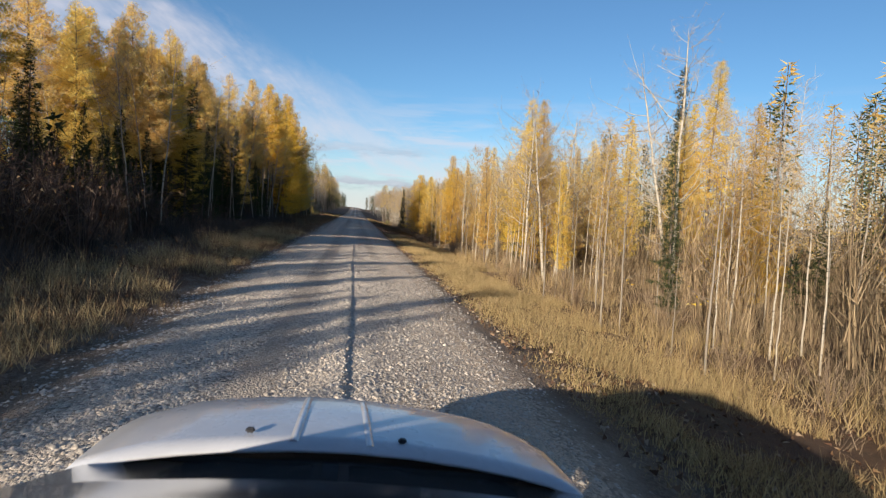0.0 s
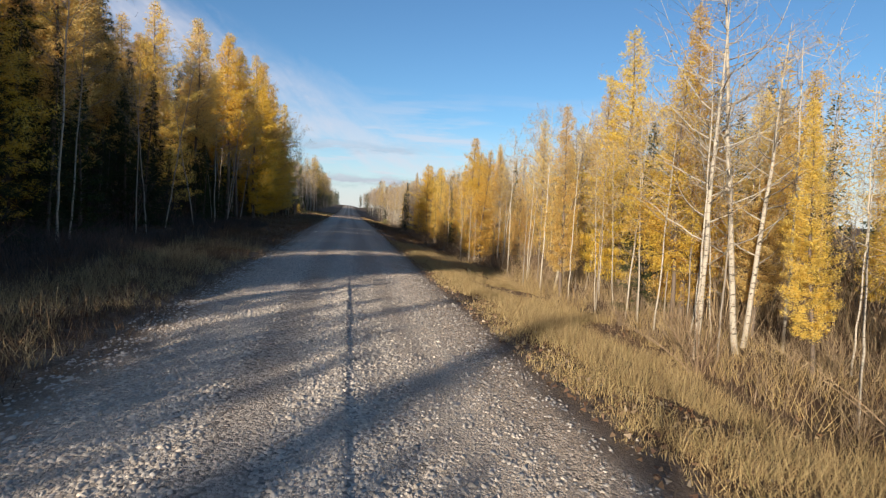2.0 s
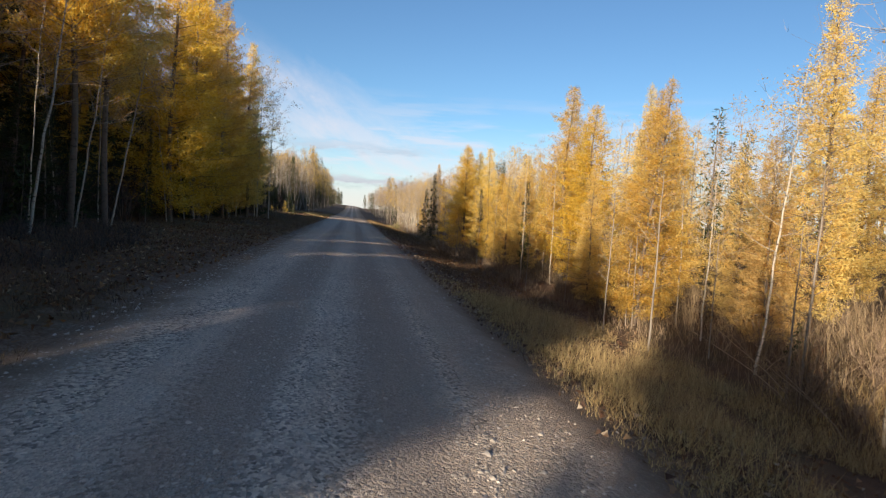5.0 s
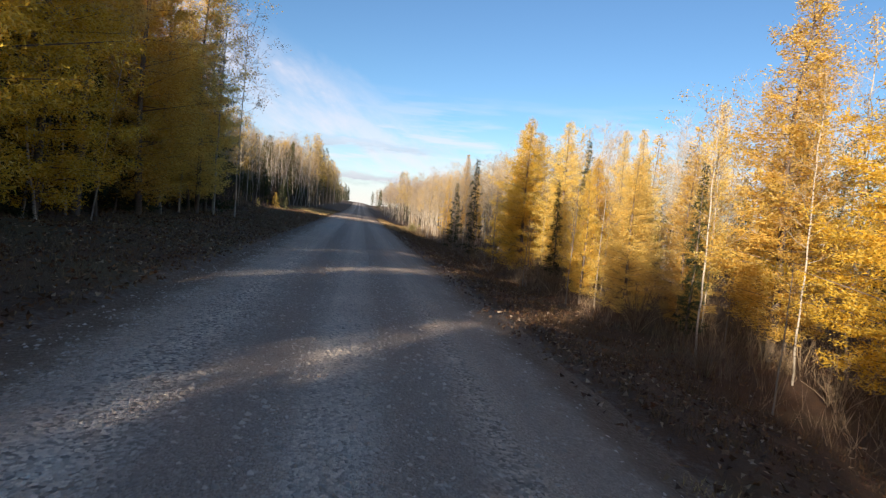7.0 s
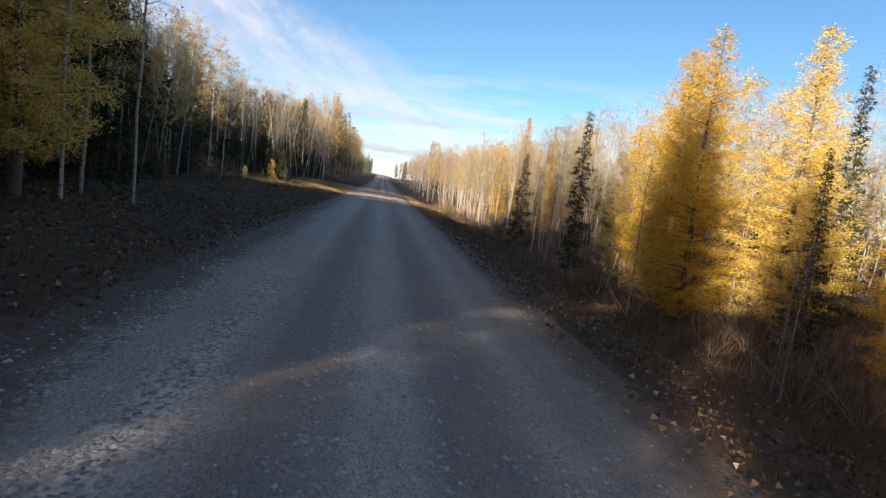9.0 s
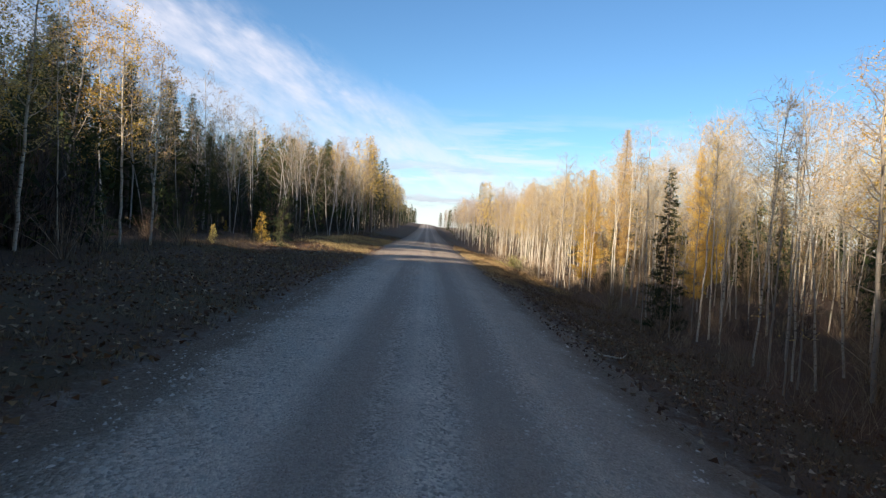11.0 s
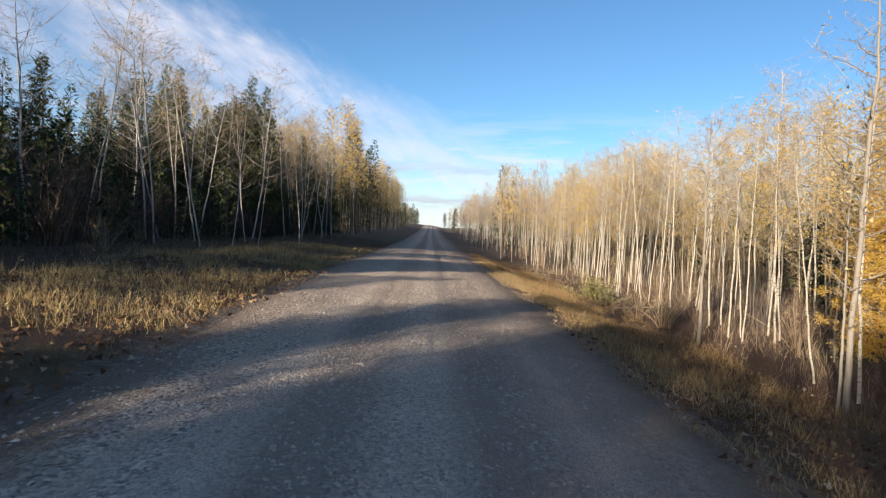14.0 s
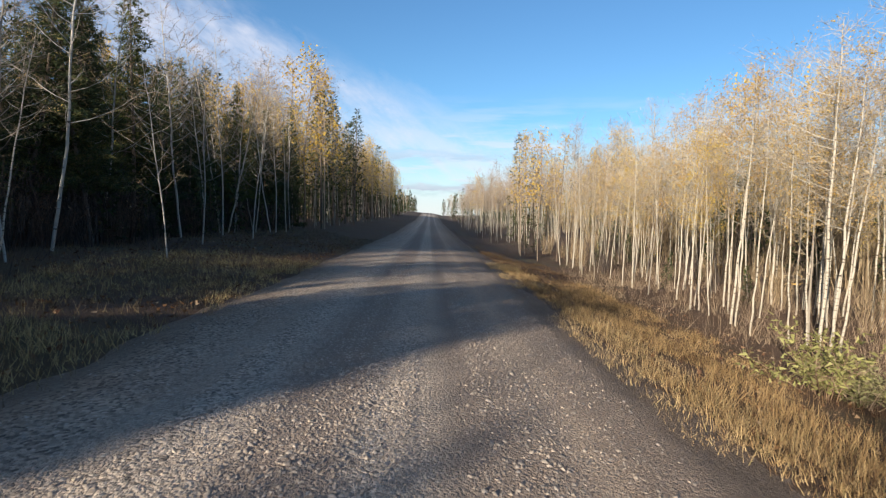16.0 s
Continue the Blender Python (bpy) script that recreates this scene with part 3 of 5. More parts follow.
def aspen(seed, height, girth, forks, first, reach_k, twigs, leaves, bark, name):
    """A bare birch or aspen: pale, slightly crooked stem, rising limbs, a thin haze of twigs and a few last leaves."""
    rng = np.random.default_rng(seed)
    tree = new(name)
    wood, fine, leaf = Tris(), Tris(), Tris()
    hs = np.linspace(0, height, 18)
    bend = np.cumsum(rng.normal(size=(18, 2)) * 0.021, axis=0) * height / 9
    spine = np.stack([bend[:, 0], bend[:, 1], hs - 0.12], 1)
    rad = girth * (1 - hs / height) ** 0.7 + 0.006
    wood.tube(spine, rad, 7)
    starts, ways = [], []
    for i in range(forks):
        f = first + (0.97 - first) * ((i + rng.random()) / forks) ** 0.8
        h = f * height
        a = i * 2.4 + rng.normal() * 0.6
        # limbs are longest at mid crown, so that the top is rounded
        shape = 0.35 + 0.75 * math.sin(math.pi * min(1.0, 0.18 + 0.82 * (f - first) / (0.99 - first)))
        reach = height * reach_k * shape * rng.uniform(0.6, 1.4)
        base = np.array([np.interp(h, hs, spine[:, 0]), np.interp(h, hs, spine[:, 1]), h - 0.12])
        s = np.linspace(0, 1, 6)
        out = np.array([math.cos(a), math.sin(a), 0])
        limb = base + out * (reach * s ** 0.85)[:, None] + np.array([0, 0, 1]) * (reach * rng.uniform(0.35, 1.15) * s ** 1.25)[:, None]
        limb += np.cumsum(rng.normal(size=(6, 3)) * 0.045 * reach, axis=0) * s[:, None]
        r0 = min(girth * 0.32, np.interp(h, hs, rad) * 0.5)
        wood.tube(limb, r0 * (1 - s) ** 0.8 + 0.0022, 3)
        t = rng.uniform(0.15, 1.0, twigs)
        d = rng.normal(size=(twigs, 3)) * np.array([1, 1, 0.6]) + out * 0.7 + np.array([0, 0, 0.55])
        d *= ((rng.uniform(0.25, 0.65, twigs) * reach + 0.12) / np.linalg.norm(d, axis=1))[:, None]
        starts.append(limb_points(limb, t)); ways.append(d)
    p, d = np.concatenate(starts), np.concatenate(ways)
    fine.blades(p, d, np.full(len(p), 0.0105), rng)
    q = np.concatenate([p + d * rng.uniform(0.2, 1.0, (len(p), 1)) for _ in range(4)])
    e = rng.normal(size=q.shape) + np.array([0, 0, 0.45])
    e *= (rng.uniform(0.10, 0.36, len(q)) / np.linalg.norm(e, axis=1))[:, None]
    fine.blades(q, e, np.full(len(q), 0.0065), rng)
    part("trunk", wood, bark, tree)
    tagged(part("crown", fine, FINE_TWIG if bark is ASPEN_BARK else TWIG, tree, "haze of fine bare twigs"), kind="stuff")
    if leaves:
        # the last leaves hang in loose clusters
        k = rng.choice(rng.integers(0, len(q), max(8, leaves // 9)), leaves)
        way = rng.normal(size=(leaves, 3))
        way *= (rng.uniform(0.04, 0.075, leaves) / np.linalg.norm(way, axis=1))[:, None]
        leaf.blades(q[k] + e[k] * rng.random((leaves, 1)) + rng.normal(size=(leaves, 3)) * 0.10, way, rng.uniform(0.035, 0.065, leaves), rng)
        tagged(part("foliage", leaf, ASPEN_LEAF, tree, "last yellow leaves"), kind="stuff")
    return tree


def shrub(seed, height, spread, stems, mat, leaves, name, leaf_mat=None):
    """Leafless willow brush: many thin stems from one root, forking towards the top."""
    rng = np.random.default_rng(seed)
    bush = new(name)
    wood, fine, leaf = Tris(), Tris(), Tris()
    tips, ways = [], []
    for i in range(stems):
        a, lean = rng.uniform(0, 6.28), abs(rng.normal()) * spread
        hgt = height * rng.uniform(0.5, 1.05)
        s = np.linspace(0, 1, 5)
        root = np.array([math.cos(a), math.sin(a), 0]) * rng.uniform(0, 0.25)
        stem = root + np.stack([math.cos(a) * lean * s ** 1.4, math.sin(a) * lean * s ** 1.4, hgt * s - 0.05], 1)
        stem += rng.normal(size=(5, 3)) * 0.02 * s[:, None]
        wood.tube(stem, 0.011 * (1 - s) + 0.003, 3)
        m = 22
        t = rng.uniform(0.25, 1, m)
        p = np.stack([np.interp(t, s, stem[:, k]) for k in range(3)], 1)
        d = rng.normal(size=(m, 3)) + np.array([0, 0, 1.2])
        d *= (rng.uniform(0.12, 0.42, m) / np.linalg.norm(d, axis=1))[:, None]
        tips.append(p); ways.append(d)
    p, d = np.concatenate(tips), np.concatenate(ways)
    fine.blades(p, d, np.full(len(p), 0.011), rng)
    tagged(part("brushwood", wood, mat, bush), kind="stuff")
    tagged(part("twig_crown", fine, mat, bush), kind="stuff")
    if leaves:
        k = rng.integers(0, len(p), leaves)
        way = rng.normal(size=(leaves, 3)) * 0.05
        leaf.blades(p[k] + d[k] * rng.random((leaves, 1)), way, rng.uniform(0.03, 0.06, leaves), rng)
        tagged(part("foliage", leaf, leaf_mat or LITTER, bush), kind="stuff")
    return bush


KINDS = {
    "larch_a": (lambda: larch(11, 9.0, 1.55, 0.10, 1.0), 9.0, "golden tamarack larch in autumn needles at the forest edge", "tree", "larches"),
    "larch_b": (lambda: larch(12, 9.0, 1.05, 0.16, 0.95), 9.0, "slim tapering golden larch standing among birches", "tree", "larches"),
    "larch_c": (lambda: larch(13, 9.0, 2.0, 0.05, 0.85), 9.0, "broad golden larch with branches down to the brush", "tree", "larches"),
    "larch_e": (lambda: larch(16, 9.0, 1.7, 0.38, 0.9), 9.0, "golden larch with a bare lower trunk in the shaded wood", "tree", "larches"),
    "larch_d": (lambda: larch(14, 9.0, 1.6, 0.22, 0.45), 9.0, "thinning golden larch with bare boughs showing", "tree", "larches"),
    "spruce_a": (lambda: conifer(21, 8.0, 1.25, 0.06, SPRUCE_GREEN, 0.30, 1.0, "spruce_tree"), 8.0, "dark green spruce with drooping boughs in the forest", "tree", "spruces"),
    "spruce_b": (lambda: conifer(22, 8.0, 0.85, 0.10, SPRUCE_GREEN, 0.22, 0.9, "spruce_tree"), 8.0, "narrow dark spruce with a ragged crown", "tree", "spruces"),
    "pine_a": (lambda: conifer(23, 8.0, 1.35, 0.22, PINE_GREEN, -0.12, 0.9, "pine_tree"), 8.0, "olive green jack pine with a bare lower trunk", "tree", "pines"),
    "aspen_a": (lambda: aspen(31, 9.0, 0.037, 22, 0.40, 0.135, 9, 420, ASPEN_BARK, "aspen_tree"), 9.0, "bare white-barked aspen with a few yellow leaves", "tree", "aspens"),
    "aspen_b": (lambda: aspen(32, 9.0, 0.030, 18, 0.50, 0.12, 9, 60, ASPEN_BARK, "aspen_tree"), 9.0, "slender leafless aspen with pale bark", "tree", "aspens"),
    "aspen_c": (lambda: aspen(33, 9.0, 0.030, 20, 0.36, 0.125, 9, 1500, ASPEN_BARK, "aspen_tree"), 9.0, "thin aspen holding its last tan leaves", "tree", "aspens"),
    "aspen_d": (lambda: aspen(37, 8.0, 0.045, 26, 0.30, 0.12, 8, 2600, ASPEN_BARK, "aspen_tree"), 8.0, "aspen still full of dull olive-yellow leaves", "tree", "aspens"),
    # an aspen variant, listed apart from the other aspens
    "aspen_e": (lambda: aspen(38, 9.0, 0.035, 26, 0.30, 0.16, 9, 0, PALE_BARK, "poplar_tree"), 9.0, "leaning bare grey aspen with a wide twiggy crown", "tree", "poplars"),
    # another aspen variant, kept under the birch name
    "aspen_f": (lambda: aspen(39, 9.0, 0.040, 24, 0.42, 0.16, 9, 160, ASPEN_BARK, "birch_tree"), 9.0, "tall bare aspen with a rounded hazy crown", "tree", "birches"),
    "birch_a": (lambda: aspen(34, 10.0, 0.080, 30, 0.24, 0.17, 8, 80, ASPEN_BARK, "birch_tree"), 10.0, "tall white birch with wide bare limbs", "tree", "birches"),
    "dead_a": (lambda: aspen(35, 8.0, 0.055, 34, 0.24, 0.10, 7, 0, GREY_BARK, "dead_tree"), 8.0, "grey leafless dead tree with short twigs", "tree", "dead trees"),
    "sapling_a": (lambda: aspen(36, 4.0, 0.02, 14, 0.3, 0.10, 5, 50, GREY_BARK, "sapling"), 4.0, "thin bare sapling growing in the brush", "sapling", "saplings"),
    "willow_a": (lambda: shrub(41, 2.0, 0.55, 26, WILLOW, 60, "willow_shrub"), 2.0, "leafless reddish-brown willow shrub beside the road", "shrub", "shrubs"),
    "willow_b": (lambda: shrub(42, 1.6, 0.7, 20, TWIG, 0, "brush_shrub"), 1.6, "tangle of bare tan brush under the trees", "shrub", "shrubs"),
    "olive_bush": (lambda: shrub(43, 1.0, 0.42, 26, TWIG, 1500, "leafy_bush", OLIVE_LEAF), 1.0, "round bush with pale olive leaves in the verge", "shrub", "shrubs"),
    "young_pine": (lambda: conifer(24, 2.0, 0.6, 0.03, PINE_GREEN, -0.1, 0.8, "young_pine"), 2.0, "small bushy young pine in the roadside clearing", "young tree", "young pines"),
    "young_larch": (lambda: larch(15, 2.2, 0.55, 0.05, 0.5, "young_larch"), 2.2, "small golden larch in the roadside grass", "young tree", "young larches"),
}
PLACED = {}


def plant(kind, x, y, height, turn=0.0, lean=(0.0, 0.0), wide=1.0):
    make, tall, label, category, group = KINDS[kind]
    k = height / tall
    m = Matrix.LocRotScale((x, y, ground_z(x, y)), Euler((radians(lean[0]), radians(lean[1]), turn)), (k * wide, k * wide, k))
    if kind not in PLACED:
        ob = make()
        ob.matrix_basis = m
        PLACED[kind] = tagged(ob, label, category, group)
        ob.scale = (k * wide, k * wide, k)
        return ob
    src = PLACED[kind]
    s = src.scale.copy()
    ob = copy_thing(src, m @ Matrix.Diagonal((1 / s[0], 1 / s[1], 1 / s[2], 1)))
    return ob


rng = np.random.default_rng(5)
taken = []


def free(x, y, gap):
    for px, py in taken[-400:]:
        if (px - x) ** 2 + (py - y) ** 2 < gap * gap:
            return False
    return True


# stretches of road that the low sun reaches between the trees, by where its rays cross the road's middle
SUNLIT = ((-8.0, 7.9), (9.6, 12.5), (13.6, 16.2), (17.8, 20.6), (22.0, 26.6), (32.7, 32.9), (34.2, 34.9), (40.3, 40.7), (50.1, 50.5), (56.4, 56.8), (61.9, 62.3),
          (95.8, 96.2), (98.9, 107.4), (114.2, 115.9), (122.2, 122.8))


def shades_gap(x, y, height):
    """True where a tree of the left-hand wood would take the low sun from one of those stretches."""
    at = y - x / math.tan(SUN_AZ)
    reach = -5.0 if 98.0 < at < 103.5 else 0.4          # beside the clearing the sun reaches the verge too
    over = height + 0.7 - (reach - x) / math.sin(SUN_AZ) * math.tan(SUN_EL)
    if over <= 0:
        return False
    half = (0.11 * over + 0.1) / math.sin(SUN_AZ)
    return any(a - half < at < b + half for a, b in SUNLIT)


def stand(side, x0, x1, y0, y1, count, mix, heights, gap=0.8):
    """A stretch of wood: trees of a mix of kinds, more of them near its front edge."""
    names = list(mix)
    w = np.array([mix[k] for k in names], float)
    for _ in range(count):
        kind = names[rng.choice(len(names), p=w / w.sum())]
        h = rng.uniform(*heights)
        if kind.startswith("spruce"):
            h *= rng.uniform(0.55, 1.0)
        if kind.startswith(("sapling", "willow")):
            h = rng.uniform(1.2, 2.4) if kind.startswith("willow") else rng.uniform(2.5, 4.5)
        for _ in range(16):
            x = x0 + (x1 - x0) * rng.random() ** 1.3
            y = rng.uniform(y0, y1)
            if free(x, y, gap) and not (side < 0 and shades_gap(x, y, h)):
                break
        else:
            continue
        taken.append((x, y))
        plant(kind, x, y, h, rng.uniform(0, 6.28), (rng.normal() * 2.0, (rng.normal() * 2.6 - (1.8 if side > 0 else -7.0)) * (0.4 if kind.startswith(("spruce", "larch")) else 1.0)), rng.uniform(0.85, 1.15))


# single trees that stand out at the edge of the wood: kind, x, y, height
for kind, x, y, h in (
        ("birch_a", 7.4, 23.6, 7.6), ("birch_a", 8.4, 23.6, 8.4), ("birch_a", 9.0, 24.2, 7.6), ("aspen_b", 7.2, 23.3, 6.6),
        ("aspen_a", 7.4, 33.5, 7.2), ("birch_a", 8.2, 34.1, 7.6), ("birch_a", 10.1, 16.4, 8.8), ("birch_a", 10.7, 17.3, 8.2), ("aspen_b", 8.3, 11.6, 5.2), ("aspen_a", 8.9, 11.9, 5.6), ("aspen_b", 8.1, 9.4, 4.2), ("sapling_a", 6.7, 14.1, 4.6), ("sapling_a", 7.0, 13.6, 4.0),
        ("spruce_a", 10.9, 33.2, 6.6), ("larch_a", 9.4, 55.7, 8.7), ("larch_a", 9.1, 69.0, 7.2), ("larch_c", 8.0, 71.2, 7.7), ("larch_c", 9.2, 52.5, 7.2), ("larch_a", 8.4, 57.8, 4.8), ("larch_c", 8.1, 60.2, 4.8),
        ("larch_c", 11.2, 36.5, 9.0), ("larch_a", 10.6, 43.0, 8.0), ("larch_a", 9.4, 62.5, 4.9), ("larch_a", 9.2, 65.5, 5.4), ("larch_c", 9.6, 48.5, 7.0),
        ("larch_a", 9.0, 26.6, 8.6), ("larch_c", 10.2, 32.6, 9.8), ("larch_a", 13.3, 19.6, 8.8), ("larch_c", 12.5, 16.2, 6.6), ("larch_c", 11.5, 15.4, 4.4), ("larch_b", 12.0, 23.5, 7.0), ("larch_c", 12.4, 28.5, 7.0),
        ("spruce_b", 30.0, 50.0, 13.5), ("spruce_a", 8.8, 28.3, 5.8), ("spruce_b", 13.6, 22.4, 9.2),
        ("larch_a", 8.6, 73.6, 7.8), ("larch_c", 9.9, 75.6, 7.6), ("larch_a", 9.4, 78.2, 6.0), ("spruce_b", 6.35, 75.5, 5.8), ("spruce_a", 7.1, 86.0, 5.0), ("larch_b", 10.0, 98.6, 8.4), ("larch_a", 8.6, 99.3, 6.4), ("spruce_b", 9.4, 97.8, 3.6), ("aspen_c", 9.0, 101.0, 5.4),
        ("dead_a", 6.6, 97.4, 7.0), ("dead_a", 6.6, 102.3, 5.6),
        ("spruce_a", -9.6, 12.6, 7.4),
        ("larch_c", -9.2, 12.3, 7.8), ("larch_e", -9.6, 15.4, 5.0), ("larch_e", -8.6, 23.5, 8.4), ("larch_c", -9.6, 20.5, 7.6), ("larch_e", -8.0, 29.5, 8.2), ("larch_e", -8.6, 33.0, 8.6),
        ("spruce_a", -8.9, 36.4, 9.0), ("larch_c", -9.4, 31.4, 9.4), ("larch_c", -8.4, 38.6, 9.4), ("larch_e", -7.6, 44.0, 10.0), ("larch_e", -7.2, 48.0, 11.0), ("larch_e", -6.9, 51.0, 10.5), ("larch_c", -6.7, 54.5, 11.5), ("larch_e", -7.0, 59.7, 12.2), ("larch_c", -6.6, 57.2, 10.0), ("larch_c", -6.6, 62.5, 11.0), ("larch_a", -6.8, 65.0, 9.5),
        ("aspen_c", -5.6, 67.5, 9.4), ("aspen_c", -6.0, 69.0, 9.2), ("aspen_c", -5.2, 69.4, 8.4), ("larch_a", -6.2, 67.2, 10.4), ("spruce_a", -6.6, 70.2, 8.6), ("larch_c", -7.4, 69.0, 9.0), ("larch_a", -7.6, 64.0, 11.0),
        ("aspen_e", -6.1, 115.3, 4.6), ("aspen_e", -8.4, 106.2, 6.6), ("aspen_e", -9.6, 107.8, 7.0), ("aspen_b", -9.4, 109.8, 6.4), ("aspen_e", -7.4, 107.2, 5.6), ("aspen_e", -6.9, 108.6, 5.0), ("aspen_b", -6.6, 110.6, 4.2), ("aspen_e", -7.6, 112.2, 5.4), ("aspen_e", -7.0, 119.6, 5.6), ("aspen_e", -6.8, 124.0, 5.8),
        ("pine_a", -12.5, 114.4, 6.8), ("pine_a", -11.3, 118.7, 6.8)):
    for step in (0, 0.4, -0.4, 0.8, -0.8, 1.2, -1.2, 1.6, -1.6, 2.0, -2.0):
        if x > 0 or not shades_gap(x, y + step, h):
            y += step
            break
    taken.append((x, y))
    plant(kind, x, y, h, rng.uniform(0, 6.28), (rng.normal() * 2.0, 9.0 + rng.normal() * 3.0) if x < 0 and y > 100 else (0.0, 5.0 + rng.normal() * 3.0 if kind == "birch_a" else 0.0), 1.3 if kind.startswith("larch") and x > 0 and 50 < y < 80 else 1.0)

# right-hand wood
stand(1, 8.2, 14, 4, 20, 24, {"aspen_a": 4, "aspen_b": 2, "aspen_c": 4, "aspen_f": 2, "larch_d": 0.6, "spruce_b": 0.3}, (4.0, 6.2), 0.9)
stand(1, 7.4, 13, 19, 40, 46, {"aspen_a": 4.0, "aspen_f": 3, "aspen_c": 5, "aspen_b": 1.5, "larch_b": 1.2, "larch_d": 1.6, "larch_a": 1.0}, (4.8, 7.4), 0.8)
stand(1, 11.5, 15, 6, 40, 7, {"spruce_b": 1, "spruce_a": 1}, (6.0, 7.4), 1.4)
stand(1, 7.6, 14, 40, 76, 50, {"larch_a": 2.3, "larch_b": 1.4, "larch_c": 1.2, "aspen_a": 1.2, "aspen_c": 3.8, "spruce_a": 0.5, "spruce_b": 0.7}, (4.5, 7.5), 1.0)
stand(1, 7.4, 13, 79, 100, 52, {"aspen_b": 3, "aspen_a": 3, "aspen_f": 1, "aspen_c": 1.5, "dead_a": 0.6, "larch_b": 0.4}, (5.0, 7.2), 0.4)
stand(1, 8.0, 12, 102, 136, 105, {"aspen_a": 3, "aspen_b": 3, "aspen_f": 2, "aspen_c": 4, "sapling_a": 1}, (4.4, 7.2), 0.3)
# left-hand wood
stand(-1, -9.0, -13, 14, 21, 10, {"larch_e": 1.4, "spruce_b": 2.0, "aspen_b": 1.2}, (4.4, 5.2))
stand(-1, -8.4, -13, 22, 34, 18, {"larch_e": 2.6, "spruce_a": 2.0, "spruce_b": 1.5, "aspen_c": 0.8, "aspen_b": 1.6, "larch_a": 1.4}, (6.4, 8.0))
stand(-1, -6.9, -8.8, 16, 66, 84, {"spruce_a": 2, "spruce_b": 1}, (4.0, 6.2), 0.4)
stand(-1, -6.4, -7.8, 18, 60, 26, {"aspen_b": 2, "aspen_f": 1}, (5.0, 7.5), 0.4)
stand(-1, -7.6, -9.6, 26, 40, 14, {"larch_a": 1.2, "spruce_a": 2, "larch_c": 1}, (8.0, 8.8), 0.7)
stand(-1, -8.4, -13, 34, 66, 56, {"larch_e": 3.0, "spruce_a": 2.6, "spruce_b": 1.5, "aspen_c": 0.8, "aspen_b": 1.2, "larch_a": 1.2}, (7.5, 10.0))
stand(-1, -8.8, -12, 36, 66, 24, {"spruce_a": 3, "larch_c": 1, "spruce_b": 1}, (9.0, 10.5), 0.9)
stand(-1, -9.6, -13, 70, 81, 16, {"spruce_a": 1, "pine_a": 4, "spruce_b": 1}, (5.8, 6.8), 0.9)
stand(-1, -7.8, -9.4, 70, 86, 26, {"aspen_d": 4, "aspen_a": 1.5, "aspen_b": 2.0}, (5.0, 6.2), 0.5)
stand(-1, -7.6, -9.0, 68.5, 73, 6, {"aspen_d": 2, "larch_a": 1}, (6.6, 7.4), 0.7)
# two rows of trees added along the sun's rays to shade the road
for at in (28.6, 30.4, 37.0, 38.4, 43.2, 45.6, 47.8, 52.8, 54.4, 58.8, 64.4, 66.8, 69.0, 71.5, 74.0):
    x = rng.uniform(-10.8, -9.6)
    plant("larch_e" if at < 52 or rng.random() < 0.5 else "spruce_a", x, at + x / math.tan(SUN_AZ), rng.uniform(7.6, 8.8), rng.uniform(0, 6.28))
for at in (27.4, 28.4, 29.4, 30.6, 31.5, 32.0, 35.7, 36.4, 37.3, 38.2, 39.0, 39.7):
    kind, x, h = ("spruce_a", rng.uniform(-11.0, -9.8), rng.uniform(7.8, 8.8)) if at < 32.6 else ("larch_e", rng.uniform(-8.8, -7.8), rng.uniform(6.6, 7.8))
    plant(kind, x, at + x / math.tan(SUN_AZ), h, rng.uniform(0, 6.28))
# unseen spruces added beside the start to shade the left verge
for i in range(25):
    plant("spruce_a", rng.uniform(-9.6, -8.5), -11.5 + 0.95 * i, rng.uniform(3.5, 4.2), rng.uniform(0, 6.28), wide=1.5)
# unseen spruces added to throw shadow bars across the road's start
for x, y, h in ((-10.6, -7.6, 6.6), (-11.2, -4.3, 6.2), (-10.8, 0.4, 7.0), (-11.4, 3.6, 6.4), (-16.5, -16.6, 8.6), (-15.5, -6.8, 8.4)):
    plant("spruce_b", x, y, h, rng.uniform(0, 6.28))
stand(-1, -6.6, -9, 24, 68, 28, {"aspen_a": 2, "aspen_c": 2, "spruce_b": 1.5, "larch_b": 0.8}, (6, 9))
stand(-1, -8.4, -13, 68, 81, 30, {"aspen_b": 2, "aspen_c": 2.5, "spruce_b": 1.0, "pine_a": 2.5}, (5.2, 6.6), 0.5)
# dense conifers added behind the edge to shade the right verge
stand(-1, -10.2, -12.6, 62, 79, 34, {"pine_a": 2, "spruce_a": 2}, (8.2, 9.2), 0.7)
stand(-1, -15.0, -20, 86, 112, 34, {"pine_a": 3.5, "spruce_a": 1.5, "spruce_b": 1.0, "aspen_e": 2.0}, (6.2, 8.0))
stand(-1, -12.5, -17, 112, 138, 22, {"pine_a": 3.5, "spruce_a": 1.5, "spruce_b": 1.5, "aspen_a": 1.0}, (6.5, 8.5))
for x, y, h in ((-11.0, 88.6, 7.6), (-12.4, 90.0, 8.2), (-11.8, 91.8, 7.2), (-13.2, 93.0, 8.0), (-12.0, 94.6, 7.0), (-14.0, 96.4, 8.0)):
    plant("aspen_e", x, y, h, rng.uniform(0, 6.28), (rng.normal() * 2.0, 6.0 + rng.normal() * 3.0))
for _ in range(15):
    plant("aspen_e", rng.uniform(-12.6, -9.2), rng.uniform(92, 104), rng.uniform(5.6, 7.4), rng.uniform(0, 6.28), (rng.normal() * 3.0, 7.0 + rng.normal() * 3.5), 0.8)
